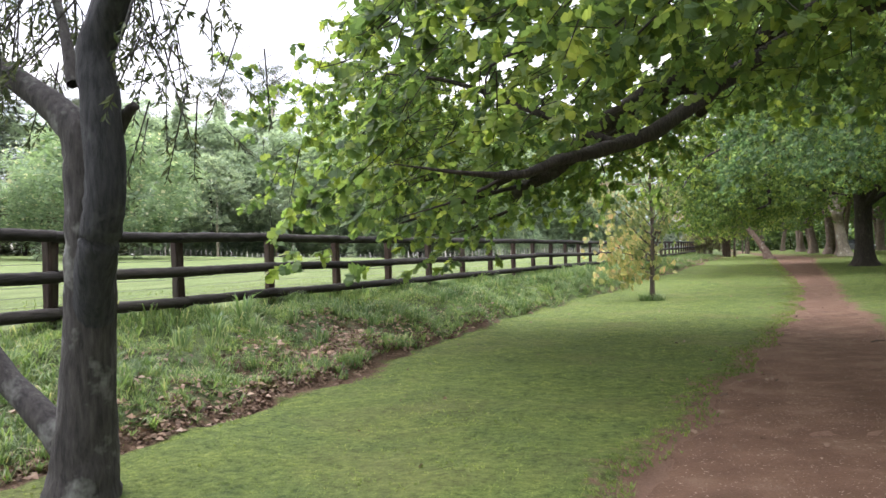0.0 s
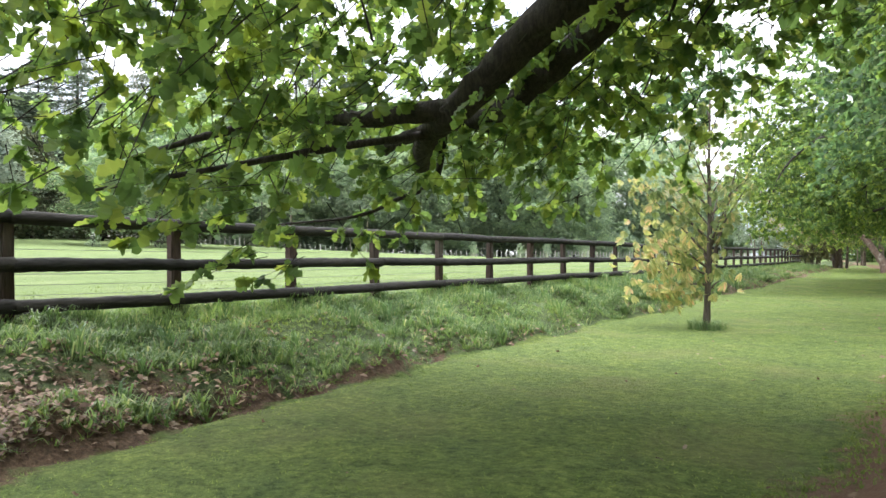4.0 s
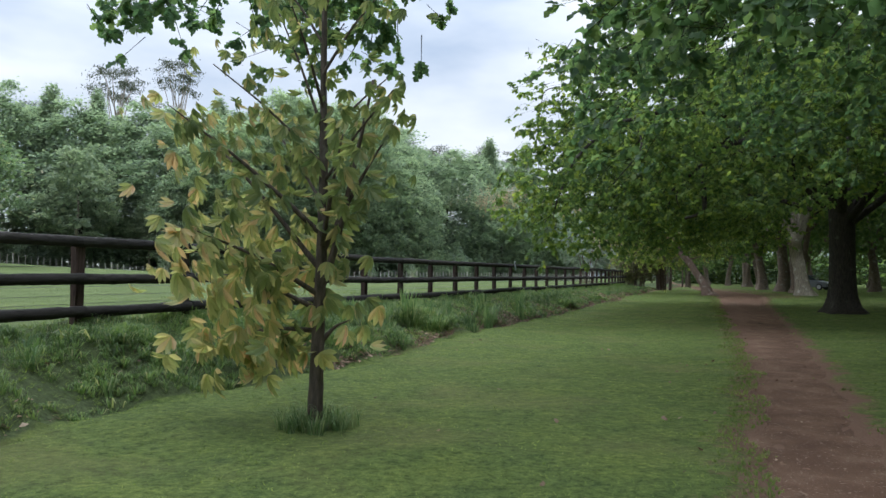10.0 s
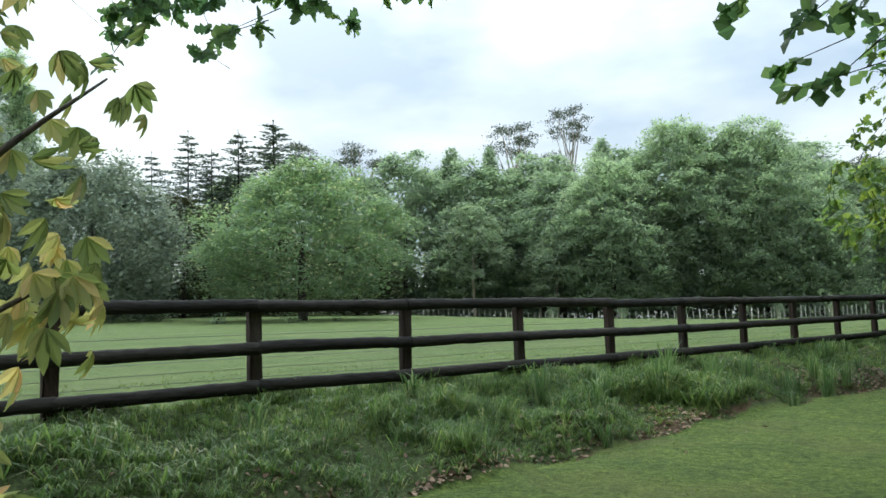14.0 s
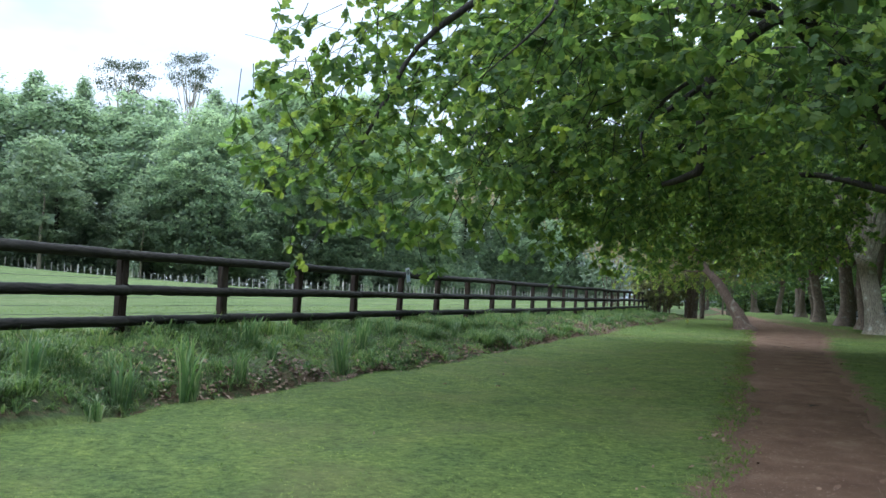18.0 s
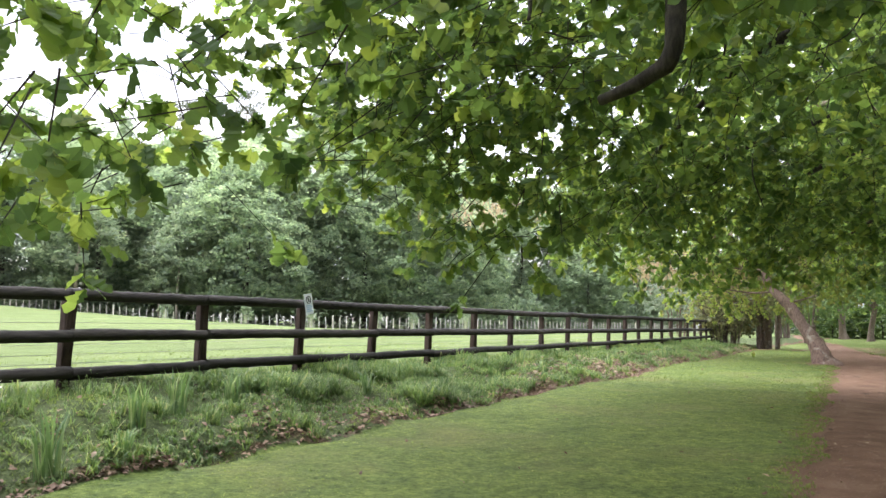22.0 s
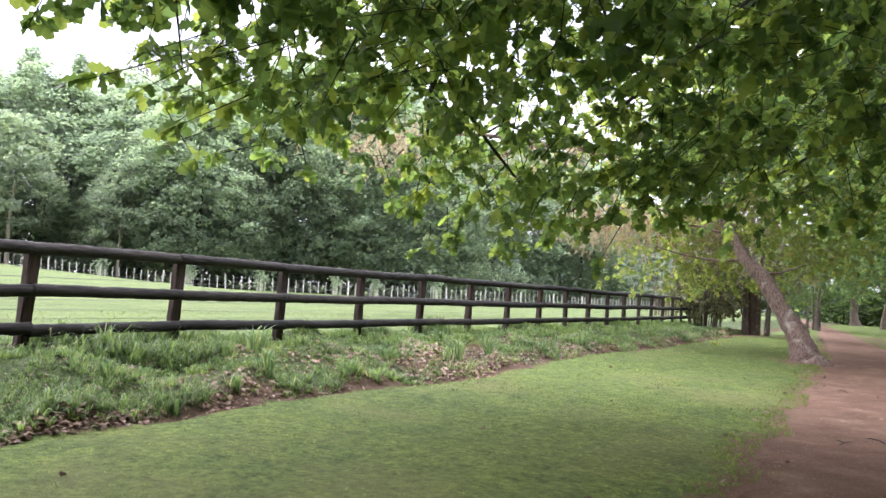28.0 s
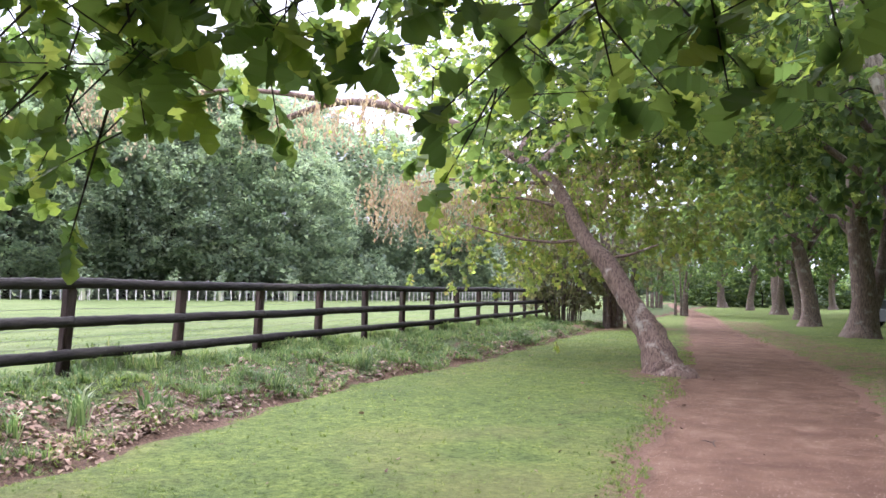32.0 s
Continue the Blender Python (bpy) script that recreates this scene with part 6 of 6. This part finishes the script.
def build_conifer(height=30.0, low=9.0, slope=0.42):
    """A tall conifer: whorls of level branches, clothed along their length, that shorten to the tip."""
    rng = np.random.default_rng(207)
    tree = thing("tiered_conifer", (0, 0, 0), "tall conifer with dark tiered branches", "tree", "trees of the wood")
    limb("trunk", [(0, 0, -1.2), (0.05, 0, height * 0.4), (0, 0, height)], 0.35, 0.03, BARK_OAK, tree, 4, 8, 0.04, 207)
    places, aims = [np.array(((0, 0, height - 0.2),))], [np.array(((0, 0, 1.0),))]
    for z in np.arange(low, height - 0.3, 1.05):
        reach = slope * (height - z) + 0.25
        for k in range(9):
            a = rng.uniform(0, 2 * math.pi)
            le = reach * rng.uniform(0.7, 1.08)
            n = int(8 + 12 * le)
            u = rng.uniform(0.05, 1, n)
            out = np.array((math.cos(a), math.sin(a), 0))
            p = out * (u * le)[:, None] + rng.normal(size=(n, 3)) * (0.13, 0.13, 0.05)
            p[:, 2] += z + rng.normal() * 0.12 + 0.16 * le * (u ** 2 - 0.8 * u)
            places.append(p)
            aims.append(out + rng.normal(size=(n, 3)) * (0.6, 0.6, 0.25))
    places, aims = np.concatenate(places), np.concatenate(aims)
    v, f = strewn(RHOMB_V * (0.8, 1, 1), RHOMB_F, places, leaf_turns(rng, aims, 0.8), rng.uniform(0.25, 0.5, len(places)))
    tagged(mesh_object("crown", v, f, CONIFER, tree), kind="stuff")
    return tree


ARAU = build_conifer()
place_copies(ARAU, [(-121, 76, 1.25, 0.98), (-117.6, 83, 1.2, 1.02), (-115, 88, 1.6, 1.08), (-118, 69, 0.8, 0.84), (-119, 79, 1.0, 0.9), (-124, 63, 0.7, 0.85)])
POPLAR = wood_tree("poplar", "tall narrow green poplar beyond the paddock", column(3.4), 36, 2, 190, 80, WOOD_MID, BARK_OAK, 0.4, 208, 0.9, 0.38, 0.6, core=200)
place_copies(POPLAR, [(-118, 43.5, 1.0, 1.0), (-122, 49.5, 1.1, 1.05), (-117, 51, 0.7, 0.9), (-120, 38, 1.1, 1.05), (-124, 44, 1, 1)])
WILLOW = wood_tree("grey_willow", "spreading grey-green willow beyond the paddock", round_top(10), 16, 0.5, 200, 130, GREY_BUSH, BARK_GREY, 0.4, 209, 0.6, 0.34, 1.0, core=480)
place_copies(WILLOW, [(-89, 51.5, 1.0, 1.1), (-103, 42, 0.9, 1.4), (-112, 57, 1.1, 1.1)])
BRONZE = wood_tree("bronze_tree", "rounded bronze-green tree at the wood's edge", round_top(4.8), 16, 0.6, 120, 80, BROWN_GREEN, BARK_OAK, 0.3, 210, 0.5, 0.34, 0.7, core=170)
place_copies(BRONZE, [(-101.5, 67, 1.0, 1.0), (-105, 74, 0.8, 0.9), (-98, 80, 1.0, 0.7), (-92, 88, 1.2, 0.6)])


# ---- grass, litter and bank plants ----
def scatter_xy(rng, n, x_of, y0, y1):
    y = rng.uniform(y0, y1, n)
    a, b = x_of(y)
    return a + (b - a) * rng.uniform(0, 1, n), y


def zturns(rng, n, tilt=0.12):
    a = rng.uniform(0, 2 * math.pi, n)
    m = np.zeros((n, 3, 3))
    m[:, 0, 0], m[:, 0, 1], m[:, 1, 0], m[:, 1, 1], m[:, 2, 2] = np.cos(a), -np.sin(a), np.sin(a), np.cos(a), 1
    m[:, 0, 2], m[:, 1, 2] = rng.normal(size=n) * tilt, rng.normal(size=n) * tilt
    return m


def grass_field(name, label, mat, n, x_of, y0, y1, blades, length, width, lean, seed, drop=None, short=False, hummock=0.0):
    rng = np.random.default_rng(seed)
    x, y = scatter_xy(rng, n, x_of, y0, y1)
    if drop is not None:
        k = drop(x, y, rng)
        x, y = x[k], y[k]
    p = np.stack((x, y, surface(x, y) - 0.008), axis=1)
    vs = []
    for q in range(6):
        s = slice(q, None, 6)
        t, f = tuft_template(rng, blades, length, width, lean)
        if short:
            t = t.reshape(-1, 5, 3)[:, [0, 1, 4]].reshape(-1, 3)
            f = np.arange(len(t)).reshape(-1, 3)
        vs.append(strewn(t, f, p[s], zturns(rng, len(p[s])), rng.uniform(0.55, 1.3, len(p[s])) * np.clip(0.85 + hummock * wavy(p[s, 0] * 1.3, p[s, 1] * 1.1, seed), 0.3, 1.6)))
    ob = mesh_object(name, *joined(vs), mat)
    tagged(ob, label, "grass", kind="stuff")
    return ob


not_path = lambda x, y, rng: (x < path_edges(y)[0] + 0.12 * rng.normal(size=len(x))) | (x > path_edges(y)[1] - 0.12 * rng.normal(size=len(x)))
grass_field("lawn_grass", "short mown lawn grass", GRASS, 52000, lambda y: (edge_x(y), path_edges(y)[0] + 0.3), 2, 62, 4, 0.05, 0.006, 1.1, 301, not_path, True)
grass_field("lawn_grass", "short mown lawn grass", GRASS, 9000, lambda y: (edge_x(y), path_edges(y)[0] + 0.2), 60, 92, 5, 0.06, 0.008, 0.9, 302, not_path, True)
grass_field("verge_grass", "short grass beyond the footpath", GRASS, 9000, lambda y: (path_edges(y)[1] - 0.2, path_edges(y)[1] + 4.5), 22, 92, 6, 0.06, 0.008, 0.9, 303, not_path, True)
grass_field("path_edge_grass", "ragged grass along the footpath edge", GRASS, 7000, lambda y: (path_edges(y)[0] - 0.3, path_edges(y)[0] + 0.12), 3, 80, 7, 0.07, 0.005, 0.9, 304, None, True)
def clustered(x, y, rng):
    """Grass gathered in hummocks, with bare and leaf-strewn ground between."""
    k = rng.integers(0, len(x), len(x) // 9)
    cx, cy = x[k], y[k]
    pick = rng.integers(0, len(k), len(x))
    r = rng.uniform(0.05, 0.3, len(k))[pick]
    x[:] = cx[pick] + rng.normal(size=len(x)) * r
    y[:] = cy[pick] + rng.normal(size=len(x)) * r
    bare = np.exp(-((x - edge_x(y) + 1.2) / 0.75) ** 2) * (0.8 + 1.2 * np.exp(-((y - 11) / 3.5) ** 2) + 1.3 * np.exp(-((y - 63.5) / 4.5) ** 2))
    return (x < edge_x(y) - 0.1) & (x > fence_x(y) - 0.6) & (wavy(x * 1.6, y * 1.2, 2.0) > -1.3 + 0.75 * bare)


def loosely(x, y, rng):
    bare = np.exp(-((x - edge_x(y) + 0.8) / 0.75) ** 2) * (0.5 + 1.6 * np.exp(-((y - 11) / 3.5) ** 2) + 2.2 * np.exp(-((y - 63.5) / 4.5) ** 2))
    return wavy(x * 1.6, y * 1.2, 2.0) > -1.45 + 0.8 * bare


BANK = lambda y: (fence_x(y) - 0.5, edge_x(y) - 0.12)
grass_field("bank_grass", "long rough grass in hummocks on the bank", BANK_GRASS, 8200, BANK, 0, 34, 9, 0.24, 0.0075, 1.5, 305, loosely, hummock=0.3)
grass_field("bank_grass", "short rough grass on the bank", BANK_GRASS, 14000, BANK, 33, 97, 7, 0.17, 0.0075, 1.5, 310, loosely, hummock=0.35)
grass_field("bank_grass", "arching coarse grass tufts on the bank", BANK_GRASS, 3800, BANK, 0, 97, 9, 0.33, 0.007, 1.35, 306, clustered)
grass_field("bank_grass", "low fine grass over the bank", GRASS, 40000, BANK, 0, 97, 6, 0.12, 0.007, 1.3, 309, None, True, 0.3)
grass_field("bank_grass", "lush long grass in heaps on the bank", BANK_GRASS, 6400, lambda y: (fence_x(y) + 0.3, edge_x(y) - 0.3), 30, 58, 11, 0.4, 0.0065, 1.5, 311, lambda x, y, rng: wavy(x * 1.5, y * 1.0, 7.0) > 0.1 + 2.5 * np.exp(-((y - 43.5) / 3.6) ** 4), hummock=0.5)
grass_field("fence_foot_grass", "uncut grass along the foot of the fence", BANK_GRASS, 5200, lambda y: (fence_x(y) - 0.4, fence_x(y) + 0.6), -2, 97, 8, 0.3, 0.006, 1.1, 307, hummock=0.3)
grass_field("paddock_grass", "grazed paddock grass inside the fence", GRASS, 9000, lambda y: (fence_x(y) - 6, fence_x(y) - 0.3), 2, 90, 5, 0.07, 0.009, 0.8, 308, None, True)


def build_clumps():
    """Strap-leaved clumps that stand out on the bank."""
    rng = np.random.default_rng(320)
    kinds = []
    for k, (blades, length, lean) in enumerate(((26, 0.62, 0.75), (34, 0.82, 0.42), (30, 0.5, 1.0))):
        t, f = tuft_template(rng, blades, length, 0.014, lean)
        kinds.append((t, f))
    spots = [(-6.9, 8.6, 0), (-7.2, 9.6, 0), (-6.5, 10.6, 2), (-7.0, 12.0, 0), (-7.3, 13.4, 2), (-7.6, 18.4, 0), (-7.4, 20.2, 2), (-7.2, 21.6, 0), (-7.6, 28.5, 0), (-6.8, 33.5, 0), (-7.0, 35.5, 1), (-6.7, 39.3, 1), (-6.9, 40.6, 1), (-6.6, 41.4, 1),
             (-6.5, 44.2, 1), (-6.9, 45.6, 1), (-7.4, 46.7, 1), (-7.2, 47.5, 1), (-6.9, 50.4, 0), (-7.1, 53.2, 0), (-6.6, 57.8, 0), (-6.9, 61.2, 2), (-6.7, 63.5, 0), (-6.4, 64.3, 2), (-6.6, 70.5, 0), (-6.9, 55.4, 2), (-7.6, 43.0, 1), (-7.2, 37.3, 1), (-6.4, 6.2, 0), (-7.9, 31.0, 0), (-7.5, 24.8, 2), (-7.4, 33.0, 1), (-7.2, 34.2, 1), (-7.5, 36.4, 1), (-7.0, 38.2, 1), (-6.4, 40.1, 1), (-7.6, 58.6, 0)]
    for y in np.arange(1.0, 92.0, 0.85):
        spots.append((float(fence_x(y)) + 0.5 + 2.0 * rng.uniform(0, 1), float(y + rng.normal() * 0.4), int(rng.choice((0, 2, 2)))))
    for k, (x, y, kind) in enumerate(spots):
        t, f = kinds[kind]
        ob = mesh_object("grass_clump", t, f, BLADE)
        ob.matrix_basis = pose(x, y, float(surface(x, y)) - 0.03, 0, 0, rng.uniform(0, 360)) @ Matrix.Diagonal((*([rng.uniform(0.8, 1.2) * (1.0 if k < 37 else 0.75)] * 3), 1))
        tagged(ob, ("arching clump of long strap leaves on the bank", "upright clump of green sword leaves on the bank", "low spreading clump of long grass on the bank")[kind], "grass clump", "clumps on the bank")


build_clumps()


def build_litter():
    rng = np.random.default_rng(330)
    n = 26000
    y = rng.uniform(1, 96, n)
    wide = 0.3 + 0.2 * np.sin(y * 0.8) + 0.25 * np.exp(-((y - 11) / 5) ** 2) + 0.3 * (y > 58)
    x = edge_x(y) - 0.05 - np.where(rng.uniform(size=n) < 0.75, np.abs(rng.normal(size=n)) * wide, np.abs(1.2 + 0.6 * rng.normal(size=n)))
    k = (wavy(x * 1.4, y * 0.7, 9.0) > -0.45) & (rng.uniform(size=n) > 0.8 * np.exp(-((y - 24) / 9) ** 2))
    x, y = x[k], y[k]
    p = np.stack((x, y, surface(x, y) + rng.uniform(0.0, 0.035, len(x))), axis=1)
    v, f = strewn(SMALL_V * (1.1, 1, 3), SMALL_F, p, turned(rng, len(p), 1.8), rng.uniform(0.045, 0.1, len(p)))
    y2 = np.concatenate((rng.normal(63.5, 4.2, 4300), rng.normal(10.5, 3.2, 3000), rng.normal(46, 3.0, 700)))
    x2 = edge_x(y2) - rng.uniform(0.1, 1.0, len(y2)) ** 1.2 * np.where(np.abs(y2 - 46) < 9, 0.55, 2.0)
    k = wavy(x2 * 1.8, y2 * 1.1, 6.0) > -0.3
    x2, y2 = x2[k], y2[k]
    p2 = np.stack((x2, y2, surface(x2, y2) + rng.uniform(0.01, 0.05, len(x2))), axis=1)
    v, f = joined(((v, f), strewn(SMALL_V * (1.1, 1, 3), SMALL_F, p2, turned(rng, len(p2), 1.6), rng.uniform(0.05, 0.11, len(p2)))))
    tagged(mesh_object("leaf_litter", v, f, LITTER), "drift of fallen brown leaves along the lawn edge", "leaves", kind="stuff")
    n = 480
    y = rng.uniform(2, 80, n)
    x = np.where(rng.uniform(size=n) < 0.5, rng.uniform(-5.2, 2.2, n), path_edges(y)[0] + 0.3 * rng.normal(size=n))
    L, R = path_edges(y)
    z = np.where((x > L) & (x < R), lawn_height(y) - 0.02, surface(x, y) + 0.03)
    p = np.stack((x, y, z), axis=1)
    v, f = strewn(FALLEN_V * (1, 1, 2.0), FALLEN_F, p, turned(rng, n, 1.4), rng.uniform(0.03, 0.09, n))
    tagged(mesh_object("scattered_leaves", v, f, LITTER), "single fallen leaves scattered on lawn and path", "leaves", kind="stuff")


build_litter()

# a ring of grass round the young tree's foot
rng = np.random.default_rng(340)
ring = []
for k in range(60):
    a, r = rng.uniform(0, 2 * math.pi), rng.uniform(0.06, 0.42)
    t, f = tuft_template(rng, 14, rng.uniform(0.2, 0.46) * (1.2 - r), 0.005, 0.8)
    ring.append((t + (-3.55 + r * math.cos(a), 24.55 + r * math.sin(a), float(surface(-3.55, 24.55)) - 0.02), f))
tagged(mesh_object("base_grass", *joined(ring), BLADE), "uncut grass round the young tree's trunk", "grass clump")

# fallen twigs on the path
for k, (x, y, turn, le) in enumerate(((0.5, 59.8, 75, 0.36), (0.85, 60.3, 110, 0.28), (1.2, 45.4, 60, 0.25), (0.2, 66.0, 95, 0.35), (1.5, 14.0, 40, 0.3))):
    twig = thing("twig", (x, y, float(lawn_height(y)) - 0.02), "thin dead brown twig lying on the path", "twig", "twigs on the path")
    limb("stem", [(-le / 2, 0, 0.0), (-le * 0.1, 0.015, 0.012), (le / 2, -0.01, 0.008)], 0.009, 0.004, BARK_OAK, twig, 3, 6, 0.1, 400 + k)
    limb("side_shoot", [(-le * 0.05, 0.03, 0.015), (le * 0.12, 0.1, 0.02), (le * 0.25, 0.14, 0.006)], 0.006, 0.003, BARK_OAK, twig, 3, 5, 0.1, 420 + k)
    twig.rotation_euler = (0, 0, radians(turn))


# ---- a grey car parked under the far trees ----
def build_car():
    car = thing("car", (7.6, 105.0, float(ground_height(7.6, 105.0))), "dark grey hatchback parked under the far avenue trees", "car")
    # side outline from nose to tail, swept across the width with rounded shoulders
    line = [(-2.05, 0.32), (-2.1, 0.6), (-1.95, 0.78), (-1.1, 0.92), (-0.95, 0.97), (1.55, 1.0), (1.98, 0.95), (2.08, 0.62), (2.02, 0.32)]
    bm = bmesh.new()
    rows = []
    for w, f in ((-0.86, 0.93), (-0.8, 1.0), (0.8, 1.0), (0.86, 0.93)):
        rows.append([bm.verts.new((w, y * f, 0.32 + (z - 0.32) * f)) for y, z in line])
    for a, b in zip(rows, rows[1:]):
        for k in range(len(line) - 1):
            bm.faces.new((a[k], a[k + 1], b[k + 1], b[k]))
    bm.faces.new(rows[0])
    bm.faces.new(rows[-1][::-1])
    bmesh.ops.recalc_face_normals(bm, faces=bm.faces)
    body = part("body", bm, CAR_PAINT, car)
    bm = bmesh.new()
    low_ring = [bm.verts.new(c) for c in ((-0.78, -1.05, 0.95), (0.78, -1.05, 0.95), (0.78, 1.75, 0.98), (-0.78, 1.75, 0.98))]
    top_ring = [bm.verts.new(c) for c in ((-0.6, -0.3, 1.42), (0.6, -0.3, 1.42), (0.6, 1.35, 1.44), (-0.6, 1.35, 1.44))]
    for k in range(4):
        bm.faces.new((low_ring[k], low_ring[(k + 1) % 4], top_ring[(k + 1) % 4], top_ring[k]))
    part("window_band", bm, CAR_GLASS, car, "dark glass windows")
    bm = bmesh.new()
    bmesh.ops.create_cube(bm, size=1.0)
    for v in bm.verts:
        v.co = Vector((v.co.x * 1.24, 0.52 + v.co.y * 1.72, 1.45 + v.co.z * 0.06))
    bmesh.ops.bevel(bm, geom=bm.edges[:], offset=0.025, segments=2, affect="EDGES")
    part("roof", bm, CAR_PAINT, car)
    for x in (-0.8, 0.8):
        for y in (-1.3, 1.32):
            bm = bmesh.new()
            bmesh.ops.create_cone(bm, cap_ends=True, segments=20, radius1=0.32, radius2=0.32, depth=0.2, matrix=pose(x, y, 0.32, 0, 90, 0))
            bmesh.ops.bevel(bm, geom=[e for e in bm.edges if len(e.link_faces) == 2 and e.calc_face_angle(0) > 1.0], offset=0.03, segments=1, affect="EDGES")
            wheel = part("wheel", bm, RUBBER, car, "black tyre")
            bm = bmesh.new()
            bmesh.ops.create_cone(bm, cap_ends=True, segments=16, radius1=0.2, radius2=0.17, depth=0.03, matrix=pose(x * 1.135, y, 0.32, 0, 90, 0))
            part("rim", bm, ALLOY, wheel, "alloy rim")
    for x in (-0.6, 0.6):
        for y, name in ((-2.06, "headlight"), (2.05, "tail_light")):
            bm = bmesh.new()
            bmesh.ops.create_uvsphere(bm, u_segments=10, v_segments=6, radius=1.0, matrix=pose(x, y, 0.72) @ Matrix.Diagonal((0.17, 0.06, 0.07, 1)))
            part(name, bm, SIGN_WHITE if name == "headlight" else LITTER, car)
    car.rotation_euler = (0, 0, radians(62))


build_car()
